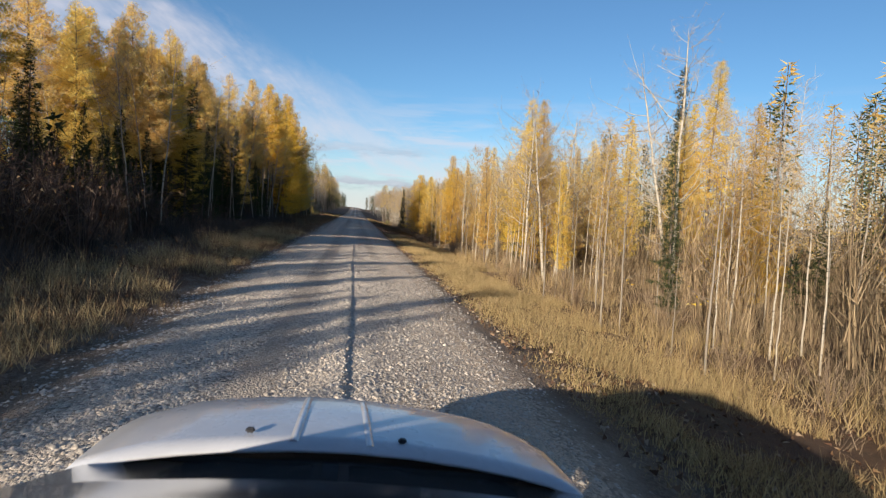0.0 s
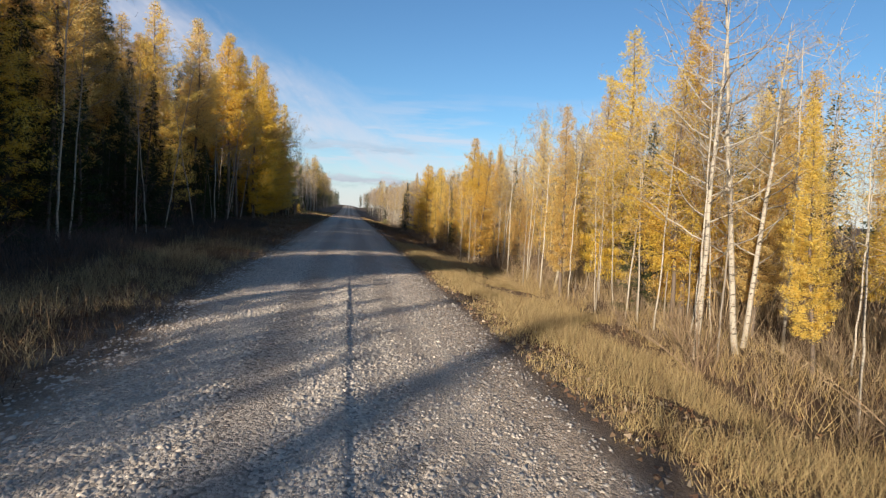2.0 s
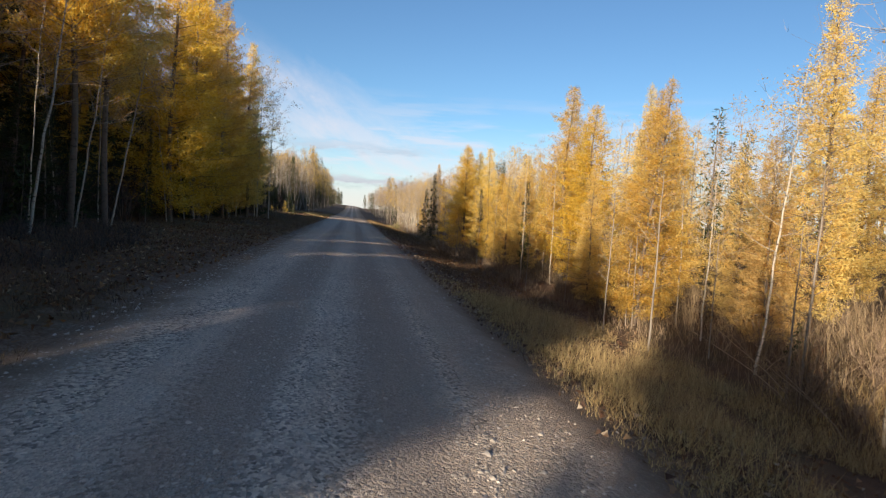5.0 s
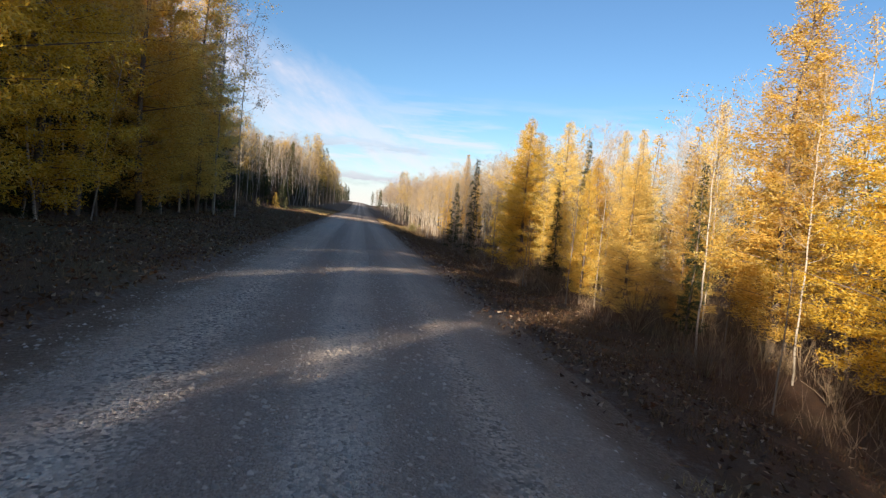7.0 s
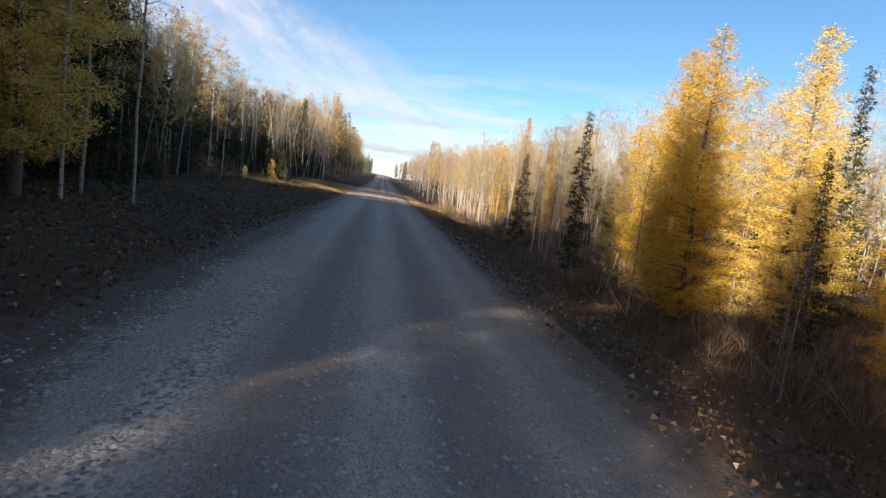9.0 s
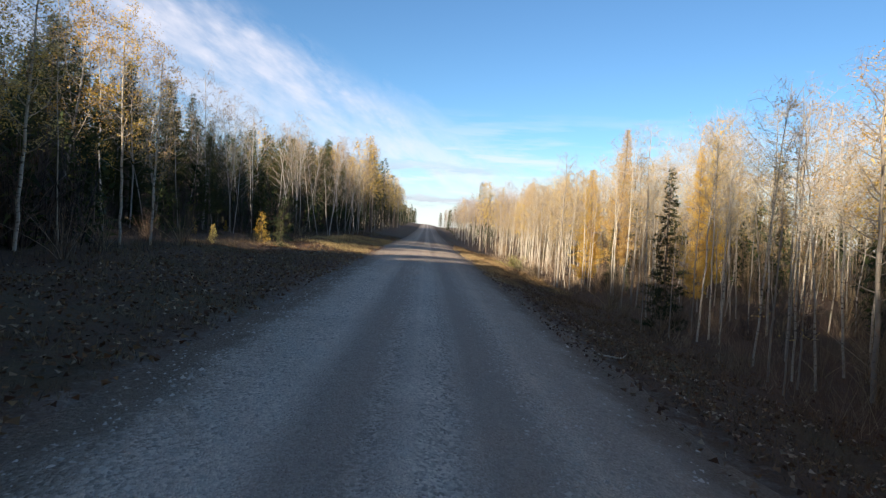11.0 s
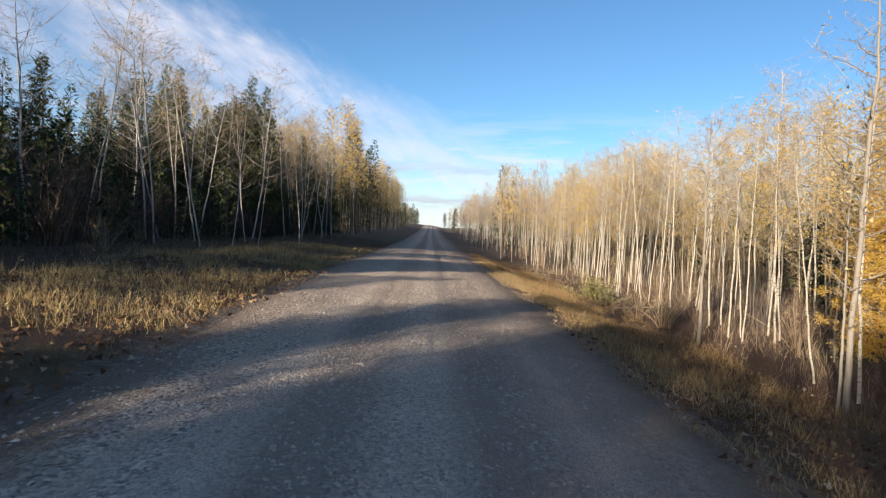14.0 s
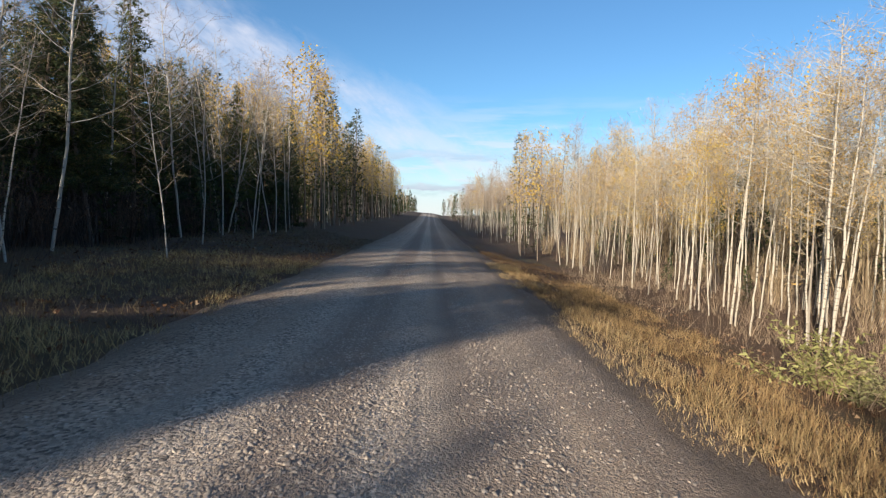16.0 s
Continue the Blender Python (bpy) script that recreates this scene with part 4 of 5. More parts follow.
stand(-1, -8.4, -12.0, 95, 100, 4, {"aspen_e": 2, "pine_a": 1.5}, (4.2, 5.6))
stand(-1, -7.8, -11.0, 103, 138, 30, {"aspen_b": 2.5, "aspen_e": 5, "dead_a": 0.8}, (6.0, 8.2), 0.5)
stand(-1, -9.6, -14, 112, 142, 28, {"pine_a": 3, "spruce_a": 2}, (6.8, 8.4), 0.9)
stand(-1, -8.8, -12.5, 116, 140, 12, {"pine_a": 2.5, "spruce_a": 1.2, "aspen_c": 1.2}, (6.5, 8.0))
# low trees added to shade the west side of the road
for kind, x, y, tall in (("pine_a", -9.6, 94.0, 4.2), ("aspen_e", -9.0, 95.4, 4.6), ("pine_a", -10.4, 96.2, 4.6), ("spruce_b", -9.4, 97.8, 4.0), ("pine_a", -9.0, 99.6, 3.8), ("aspen_e", -9.8, 100.8, 5.0), ("spruce_a", -10.0, 99.0, 4.2)):
    plant(kind, x, y, tall, rng.uniform(0, 6.28), (0.0, 4.0))
# conifers placed by where their shadows cross the road's middle
for x, at, h in ((-12.6, 108.9, 6.9), (-13.4, 110.0, 7.3), (-12.2, 111.0, 6.7), (-13.8, 112.0, 7.5), (-12.8, 113.0, 6.9), (-14.6, 109.4, 7.9), (-15.2, 111.6, 8.2), (-14.4, 113.2, 7.8), (-13.0, 117.6, 7.2), (-13.6, 119.4, 7.4), (-13.2, 120.8, 7.2)):
    plant("pine_a" if h > 7.25 else "spruce_a", x, at + x / math.tan(SUN_AZ), h, rng.uniform(0, 6.28), wide=1.15)
plant("young_pine", -6.9, 96.0, 2.2, 0.4)
plant("young_pine", -5.9, 91.8, 1.1, 2.0)
plant("young_larch", -6.9, 92.6, 1.35, 1.0)
plant("olive_bush", 6.3, 110.2, 0.95, 0.3, wide=1.2)
plant("olive_bush", 6.7, 109.9, 0.7, 3.3, wide=1.2)
for _ in range(4):
    plant("young_pine", rng.uniform(-10.0, -7.6), rng.uniform(89, 98), rng.uniform(0.6, 1.2), rng.uniform(0, 6.28))
for _ in range(5):
    plant("young_larch", rng.uniform(-10.0, -7.2), rng.uniform(89, 97), rng.uniform(0.4, 0.8), rng.uniform(0, 6.28))


def fallen_log(x, y, length, turn, seed):
    r = np.random.default_rng(seed)
    k = np.linspace(0, 1, 9)
    px, py = x + length * k * math.cos(turn), y + length * k * math.sin(turn)
    pts = np.stack([px, py, [ground_z(float(a), float(b)) + 0.08 for a, b in zip(px, py)]], 1) - np.array([0, 0, 0.03]) + r.normal(size=(9, 3)) * 0.015
    t = Tris()
    t.tube(pts, 0.035 * (1 - 0.5 * k), 8)
    log = tagged(new("fallen_log", t.mesh("fallen_log", GREY_BARK)), "weathered grey fallen trunk lying in the grass", "log")
    return log


fallen_log(6.9, 109.3, 1.7, 0.3, 3)
fallen_log(6.9, 74.0, 2.4, 1.1, 4)


def bent_branch(x, y, span, turn, bark):
    """A peeled branch that lies in a shallow bow on the slope."""
    k = np.linspace(-1, 1, 11)
    px, py = x + 0.5 * span * k * math.cos(turn), y + 0.5 * span * k * math.sin(turn) + 0.12 * k ** 2
    pts = np.stack([px, py, [ground_z(float(a), float(b)) + 0.02 for a, b in zip(px, py)]], 1)
    pts[:, 2] += 0.07 * k ** 4
    t = Tris()
    t.tube(pts, 0.016 - 0.007 * np.abs(k), 7)
    return tagged(new("fallen_branch", t.mesh("fallen_branch", bark, True)), "pale bent branch lying on the grassy slope", "branch")


bent_branch(2.95, 78.2, 0.62, 0.2, ASPEN_BARK)
bent_branch(2.45, 59.9, 0.30, 0.5, DARK_BARK)
for x, y, tall, tip in ((6.3, 70.2, 2.6, 38.0), (6.6, 70.9, 2.2, -30.0), (6.0, 71.4, 2.0, 52.0), (6.8, 72.2, 2.8, 26.0)):
    plant("sapling_a", x, y, tall, 0.4 * y, (tip * 0.4, tip), 0.8)
# brush along both edges
for _ in range(46):
    plant("willow_a", rng.uniform(-8.4, -5.2), rng.uniform(4, 22), rng.uniform(1.2, 2.4), rng.uniform(0, 6.28))
for _ in range(52):
    plant("willow_a", rng.uniform(-9.0, -6.9), rng.uniform(22, 84), rng.uniform(1.0, 2.2), rng.uniform(0, 6.28))
for _ in range(30):
    plant("willow_a", rng.uniform(-11.0, -8.2), rng.uniform(101, 136), rng.uniform(1.2, 2.4), rng.uniform(0, 6.28))
for _ in range(30):
    plant("willow_b", rng.uniform(-9.0, -6.6), rng.uniform(22, 110), rng.uniform(0.5, 1.1), rng.uniform(0, 6.28))
for _ in range(72):
    plant("willow_b", rng.uniform(6.4, 9.4), rng.uniform(3, 110), rng.uniform(0.6, 1.5), rng.uniform(0, 6.28))
for _ in range(54):
    plant("sapling_a", rng.uniform(6.3, 9.0), rng.uniform(4, 100), rng.uniform(2.2, 4.2), rng.uniform(0, 6.28))


# ---- the deeper woods and the far woods: uncounted trees, joined by what they are made of ----
def simple_aspen(r):
    wood, fine = Tris(), Tris()
    hs = np.linspace(0, 9, 6)
    bend = np.cumsum(r.normal(size=(6, 2)) * 0.08, axis=0)
    spine = np.stack([bend[:, 0], bend[:, 1], hs - 0.1], 1)
    wood.tube(spine, 0.030 * (1 - hs / 9) ** 0.7 + 0.008, 4)
    n = 170
    f = r.uniform(0.42, 1.0, n)
    p = limb_points(spine, f)
    a = r.uniform(0, 6.28, n)
    d = np.stack([np.cos(a), np.sin(a), r.uniform(0.2, 1.1, n)], 1) * ((0.45 + 0.9 * np.sin(math.pi * (0.15 + 0.83 * (f - 0.42) / 0.58))) * r.uniform(0.4, 1.2, n))[:, None]
    fine.blades(p, d, np.full(n, 0.014), r)
    q, e = p + d * r.uniform(0.3, 1.0, (n, 1)), r.normal(size=(n, 3)) * 0.3 + np.array([0, 0, 0.15])
    fine.blades(q, e, np.full(n, 0.012), r)
    fine.blades(p + d * r.uniform(0.5, 1.0, (n, 1)), r.normal(size=(n, 3)) * 0.28, np.full(n, 0.011), r)
    return wood, fine


def simple_cone(r, radius, low):
    wood, needles = Tris(), Tris()
    hs = np.linspace(0, 9, 4)
    wood.tube(np.stack([0 * hs, 0 * hs, hs - 0.1], 1), 0.08 * (1 - hs / 9) + 0.01, 4)
    n = 410
    f = low + (1 - low) * r.random(n)
    rr = radius * (1 - f) ** 0.75 * r.uniform(0.15, 1.1, n) + 0.05
    a = r.uniform(0, 6.28, n)
    p = np.stack([np.cos(a) * rr, np.sin(a) * rr, f * 9], 1)
    d = np.stack([np.cos(a), np.sin(a), r.normal(size=n) * 0.6], 1) * r.uniform(0.16, 0.36, (n, 1))
    needles.blades(p, d, r.uniform(0.06, 0.125, n), r)
    return wood, needles


simple_rng = np.random.default_rng(77)
SIMPLE = {
    "aspen": [(*simple_aspen(simple_rng), ASPEN_BARK, FINE_TWIG) for _ in range(4)],
    "larch": [(*simple_cone(simple_rng, 1.4, 0.1), DARK_BARK, LARCH_GOLD) for _ in range(3)],
    "spruce": [(*simple_cone(simple_rng, 1.2, 0.05), DARK_BARK, SPRUCE_GREEN) for _ in range(3)],
    "pine": [(*simple_cone(simple_rng, 1.5, 0.25), DARK_BARK, PINE_GREEN) for _ in range(2)],
}


def simple_screen(r):
    """A far conifer of few, large sprays."""
    wood, needles = Tris(), Tris()
    hs = np.linspace(0, 9, 3)
    wood.tube(np.stack([0 * hs, 0 * hs, hs - 0.1], 1), 0.08 * (1 - hs / 9) + 0.01, 3)
    n = 150
    f = r.random(n)
    rr = 1.6 * (1 - f) ** 0.7 * r.uniform(0.1, 1.0, n)
    a = r.uniform(0, 6.28, n)
    p = np.stack([np.cos(a) * rr, np.sin(a) * rr, f * 9], 1)
    d = np.stack([np.cos(a), np.sin(a), r.normal(size=n) * 0.7], 1) * r.uniform(0.3, 0.8, (n, 1))
    needles.blades(p, d, r.uniform(0.2, 0.45, n), r)
    return wood, needles


def leafy_aspen(r):
    wood, fine = simple_aspen(r)
    n = 420
    f, a = r.uniform(0.42, 1.0, n), r.uniform(0, 6.28, n)
    rr = (1.2 - f) * 2.0 * r.uniform(0.1, 1.0, n) ** 0.6
    p = np.stack([np.cos(a) * rr, np.sin(a) * rr, f * 9 + r.normal(size=n) * 0.3], 1)
    top = Tris()
    top.blades(p, r.normal(size=(n, 3)) * 0.08, r.uniform(0.07, 0.14, n), r)
    wood.add(np.concatenate(fine.v), np.concatenate(fine.f))
    return wood, top


SIMPLE["leafy"] = [(*leafy_aspen(simple_rng), FINE_TWIG, ASPEN_LEAF) for _ in range(3)]
SIMPLE["screen"] = [(*simple_screen(simple_rng), DARK_BARK, SPRUCE_GREEN) for _ in range(3)]

def simple_thicket(r):
    """A clump of thin bare stems that fork upwards."""
    wood, twigs = Tris(), Tris()
    n = 46
    a, out = r.uniform(0, 6.28, n), r.uniform(0.1, 1.5, n)
    base = np.stack([np.cos(a) * out, np.sin(a) * out, np.full(n, -0.2)], 1)
    way = np.stack([np.cos(a) * 0.8, np.sin(a) * 0.8, r.uniform(4.0, 9.0, n)], 1) + r.normal(size=(n, 3)) * 0.7
    wood.blades(base, way, r.uniform(0.04, 0.09, n), r)
    k = np.repeat(np.arange(n), 5)
    p = base[k] + way[k] * r.uniform(0.2, 0.9, (len(k), 1))
    d = r.normal(size=(len(k), 3)) * np.array([0.7, 0.7, 0.4]) + np.array([0, 0, 1.5])
    twigs.blades(p, d, r.uniform(0.03, 0.07, len(k)), r)
    return wood, twigs


# the first clumps carry the wood's shade in their dark stem colour
SIMPLE["shade_brush"] = [(*simple_thicket(simple_rng), SHADE_STEMS, SHADE_STEMS) for _ in range(3)]
SIMPLE["brush"] = [(*simple_thicket(simple_rng), TWIG, TWIG) for _ in range(3)]


def woods(label, seed, stretches):
    """stretches: x0, x1, y0, y1, count, mix, heights."""
    r = np.random.default_rng(seed)
    bins = {}
    for x0, x1, y0, y1, count, mix, heights in stretches:
        names = list(mix)
        w = np.array([mix[k] for k in names], float)
        for _ in range(count):
            kind = names[r.choice(len(names), p=w / w.sum())]
            wood, top, bark, mat = SIMPLE[kind][r.integers(len(SIMPLE[kind]))]
            k, a = r.uniform(*heights) / 9, r.uniform(0, 6.28)
            for _ in range(10):
                x, y = r.uniform(x0, x1), r.uniform(y0, y1)
                if x > 0 or not shades_gap(x, y, 9 * k):
                    break
            else:
                k *= 0.45
            c, s = math.cos(a) * k, math.sin(a) * k
            turn = np.array([[c, s, 0], [-s, c, 0], [r.normal() * 0.02, r.normal() * 0.02, k]])
            at = np.array([x, y, ground_z(x, y)])
            for src, m in ((wood, bark), (top, mat)):
                dst = bins.setdefault(m.name, (Tris(), m))[0]
                dst.add(np.concatenate(src.v) @ turn + at, np.concatenate(src.f))
    for t, m in bins.values():
        tagged(new("background_woods", t.mesh("background_woods", m)), label, "woods", kind="stuff")


woods("deep mixed forest of larch, spruce and aspen behind the edge trees", 81, [
    (15, 28, -5, 76, 175, {"larch": 3, "spruce": 2.0, "aspen": 4}, (6.5, 9)),
    (11, 28, 76, 150, 380, {"aspen": 7, "leafy": 2.0, "spruce": 0.4, "larch": 0.15}, (5.5, 8.5)),
    (-26, -13.5, 12, 36, 80, {"larch": 1.5, "spruce": 4, "pine": 2, "aspen": 0.6}, (4.2, 5.4)),
    (-26, -13, 36, 84, 170, {"larch": 1.5, "spruce": 4, "pine": 2, "aspen": 0.6}, (6.0, 7.6)),
    (-36, -20, 84, 114, 130, {"pine": 4, "spruce": 3, "aspen": 0.5}, (8.0, 10.0)),
    (-32, -15, 114, 150, 120, {"pine": 4, "spruce": 3, "aspen": 0.5}, (7, 9)),
    (-22, -12.5, 84, 112, 150, {"screen": 1}, (1.5, 3.6)),
    (-55, -24, -40, 160, 260, {"screen": 1}, (5, 9)),
    (26, 60, -40, 160, 240, {"screen": 1, "aspen": 0.8}, (4, 8)),
    # stems of darkened colour put the shade into the left wood's floor
    (-14, -8.3, 14, 135, 420, {"shade_brush": 1, "screen": 1}, (0.9, 3.2)),
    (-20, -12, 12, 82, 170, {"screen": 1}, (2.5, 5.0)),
    (-11.5, -7.9, 13, 84, 250, {"screen": 1, "shade_brush": 0.8}, (1.6, 3.6)),
    (-9.0, -7.2, 22, 68, 70, {"screen": 0.6, "shade_brush": 1}, (0.9, 2.4)),
    (-11, -8.4, 102, 138, 80, {"screen": 1, "shade_brush": 1}, (1.2, 3.0)),
    (-20, -11.5, 104, 140, 150, {"screen": 1, "shade_brush": 0.6}, (2.5, 5.0)),
    (-20, -14, 84, 104, 60, {"screen": 1, "shade_brush": 0.6}, (2.0, 4.0)),
    (8.5, 24, 2, 76, 250, {"brush": 1, "screen": 0.2}, (0.8, 2.4)),
    # darkened stems make the shaded gaps between the pale trunks
    (9.0, 24, 76, 150, 260, {"brush": 0.6, "shade_brush": 1, "screen": 0.5}, (0.8, 2.4)),
    (14, 30, 80, 150, 170, {"brush": 0.5, "screen": 1}, (3.0, 5.5)),
    (10, 17, 5, 40, 60, {"brush": 1}, (2.4, 4.6)),
    (13, 22, 98, 150, 90, {"brush": 1.4, "leafy": 0.6}, (2.6, 5.0)),
    (21, 36, 120, 270, 230, {"screen": 1, "brush": 0.8, "leafy": 0.8}, (3.6, 6.0)),
    (-30, -9.5, 136, 240, 170, {"screen": 1, "shade_brush": 0.3}, (4.5, 8.0)),
    (-30, -10, -70, -28, 70, {"screen": 1}, (7, 9)),
    (10, 40, -60, -5, 80, {"screen": 1, "aspen": 2}, (7, 9))])
woods("far autumn woods lining the road up to the crest", 82, [
    (6.8, 24, 136, 240, 340, {"aspen": 6, "leafy": 0.8, "spruce": 0.4}, (7.0, 9.5)),
    (6.8, 40, 240, 420, 190, {"aspen": 4, "screen": 2}, (7, 9)),
    (-22, -7.2, 138, 240, 330, {"aspen": 3, "leafy": 3.0, "pine": 0.9, "spruce": 0.4}, (8.5, 12)),
    (-40, -7.0, 240, 420, 230, {"screen": 4, "aspen": 1}, (6, 8))])


# ---- grass, fallen leaves and loose stone ----
def height_of(xs, ys):
    return np.array([ground_z(float(x), float(y)) for x, y in zip(xs, ys)])


def tufts(name, count, x0, x1, y0, y1, tall, blades, mat, label, seed, power=1.0):
    r = np.random.default_rng(seed)
    t = Tris()
    x = x0 + (x1 - x0) * r.random(count) ** power
    y = r.uniform(y0, y1, count)
    keep = np.array([fnoise(float(a), float(b), 0.55, seed * 1.3) > -0.22 for a, b in zip(x, y)])
    x, y = x[keep], y[keep]
    z = height_of(x, y)
    size = tall * np.clip((np.abs(x - 0.1) - 1.9) / 1.8, 0.25, 1.0) * r.uniform(0.45, 1.15, len(x)) * (1 + 0.5 * np.array([fnoise(float(a), float(b), 0.3, seed) for a, b in zip(x, y)]))
    for _ in range(blades):
        n = len(x)
        base = np.stack([x + r.normal(size=n) * 0.05, y + r.normal(size=n) * 0.05, z - 0.02], 1)
        way = r.normal(size=(n, 3)) * np.array([0.42, 0.42, 0]) + np.array([0, 0, 1.0])
        way *= (size * r.uniform(0.6, 1.2, n) / np.linalg.norm(way, axis=1))[:, None]
        t.blades(base, way, r.uniform(0.45, 1.0, n) * (0.0085 if name == "verge_grass" else 0.0095), r)
    return tagged(new(name, t.mesh(name, mat)), label, "grass", kind="stuff")


def litter(name, count, x0, x1, y0, y1, seed, label):
    r = np.random.default_rng(seed)
    t = Tris()
    x, y = r.uniform(x0, x1, count), r.uniform(y0, y1, count)
    base = np.stack([x, y, height_of(x, y) + 0.015], 1)
    way = r.normal(size=(count, 3)) * np.array([1, 1, 0.35])
    way *= (r.uniform(0.04, 0.09, count) / np.linalg.norm(way, axis=1))[:, None]
    t.blades(base, way, r.uniform(0.04, 0.07, count), r)
    return tagged(new(name, t.mesh(name, LITTER)), label, "leaves", kind="stuff")


tufts("verge_grass", 16500, 2.6, 6.9, 0, 45, 0.38, 8, DRY_GRASS, "tall tan dry grass on the sloping verge", 51)
tufts("verge_grass", 4200, 2.4, 3.7, 0, 48, 0.34, 7, DRY_GRASS, "short tan grass at the edge of the gravel", 45)
tufts("verge_grass", 3000, 2.4, 3.6, 90, 125, 0.32, 7, DRY_GRASS, "short tan grass at the edge of the gravel", 44)
litter("fallen_leaves", 5000, 2.3, 4.4, 0, 48, 65, "tan leaves at the edge of the gravel")
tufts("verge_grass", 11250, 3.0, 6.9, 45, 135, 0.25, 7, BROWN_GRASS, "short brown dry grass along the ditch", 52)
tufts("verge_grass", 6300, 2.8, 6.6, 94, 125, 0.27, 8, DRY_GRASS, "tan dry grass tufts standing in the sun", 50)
tufts("verge_grass", 3900, -2.9, -6.6, 92, 118, 0.26, 8, DRY_GRASS, "yellow dry grass tufts beside the road", 49)
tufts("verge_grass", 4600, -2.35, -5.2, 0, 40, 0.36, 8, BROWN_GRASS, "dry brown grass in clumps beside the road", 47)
tufts("verge_grass", 3000, -2.6, -4.7, 4, 32, 0.42, 8, DRY_GRASS, "dry yellow grass in clumps beside the road", 53)
# dark stem colour paints the shade behind the grass strip
tufts("undergrowth", 8500, -4.5, -8.4, -2, 48, 0.62, 7, SHADE_STEMS, "low leafless brush, darkened for the shade between grass and trees", 60)
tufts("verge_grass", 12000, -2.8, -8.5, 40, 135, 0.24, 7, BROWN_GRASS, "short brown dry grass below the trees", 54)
tufts("verge_grass", 420, -2.8, -4.6, 2, 34, 0.78, 5, DRY_GRASS, "tall pale weed stalks standing in the verge", 46)
tufts("undergrowth", 3000, 6.6, 9.5, 2, 40, 0.7, 6, DRY_GRASS, "tall yellowed weeds under the edge trees", 48)
tufts("undergrowth", 11000, 6.4, 14.0, 0, 130, 0.75, 5, TWIG, "bare tan undergrowth stems between the trunks", 55)
tufts("undergrowth", 5600, 7.2, 15.0, 2, 80, 1.5, 4, TWIG, "thin bare brush stems crowding the forest edge", 57)
tufts("undergrowth", 2400, 8.4, 16.0, 80, 140, 1.2, 4, TWIG, "thin pale stems among the aspens", 58)
tufts("undergrowth", 2000, 9.0, 16.0, 3, 46, 2.2, 4, TWIG, "tall hazy thicket of grey-tan stems", 59)
tufts("undergrowth", 6000, -6.8, -14.0, 0, 130, 0.7, 5, SHADE_STEMS, "leafless undergrowth, darkened for the shade under the trees", 56)


litter("fallen_leaves", 16000, -7.5, -3.1, 0, 130, 61, "brown fallen leaves on the verge")
litter("fallen_leaves", 14000, -6.4, -2.6, 36, 104, 63, "tan and brown leaves scattered over the shoulder")
litter("fallen_leaves", 10000, 2.4, 6.2, 40, 100, 64, "tan and brown leaves scattered over the shoulder")
litter("fallen_leaves", 16000, 3.2, 7.5, 0, 130, 62, "brown fallen leaves on the verge")


def gravel(name, count, y0, y1, seed, size):
    """Loose angular stones: a crooked pyramid each, turned at random."""
    r = np.random.default_rng(seed)
    x, y = r.normal(-0.35, 1.35, count), r.uniform(y0, y1, count)
    lane = np.array([fnoise(float(a) * 1.9, float(b) * 0.035, 1.0, 3.0) for a, b in zip(x, y)])
    keep = lane + r.normal(size=count) * 0.16 + np.interp(x, [-3.3, -2.2, -1.2, -0.9, -0.4, 0.0, 0.4, 0.8, 1.3, 3.3], [0.1, 0.3, 0.4, -0.1, 0.0, 0.3, -0.1, 0.0, 0.2, -0.1]) > -0.05
    keep &= (x > -2.5 - r.exponential(0.2, count)) & (x < 2.3 + r.exponential(0.2, count))
    x, y = x[keep], y[keep]
    n = len(x)
    z = np.array([road_edge(float(a), float(b)) for a, b in zip(x, y)])
    pyramid = np.array([[1, 0, 0], [0, 1, 0], [-1, 0, 0], [0, -1, 0], [0, 0, 1]], float)
    v = pyramid[None] * r.uniform(0.6, 1.3, (n, 5, 1)) + r.normal(size=(n, 5, 3)) * np.array([0.25, 0.25, 0.08])
    a = r.uniform(0, 6.28, n)
    c, s = np.cos(a)[:, None], np.sin(a)[:, None]
    sc = (size * np.minimum(r.lognormal(0, 0.35, n), 1.9))[:, None]
    v = np.stack([(v[:, :, 0] * c - v[:, :, 1] * s) * sc, (v[:, :, 0] * s + v[:, :, 1] * c) * sc, v[:, :, 2] * sc * 0.72], 2)
    v += np.stack([x, y, z - 0.1 * sc[:, 0]], 1)[:, None]
    f = np.array([[0, 1, 4], [1, 2, 4], [2, 3, 4], [3, 0, 4]])
    t = Tris()
    t.add(v.reshape(-1, 3), (f[None] + 5 * np.arange(n)[:, None, None]).reshape(-1, 3))
    return tagged(new(name, t.mesh(name, STONES)), "loose angular grey gravel lying on the road", "gravel", kind="stuff")


gravel("loose_gravel", 84000, 1, 30, 71, 0.0168)
gravel("loose_gravel", 58000, 30, 94, 72, 0.0160)
gravel("loose_gravel", 52000, 94, 120, 73, 0.0132)


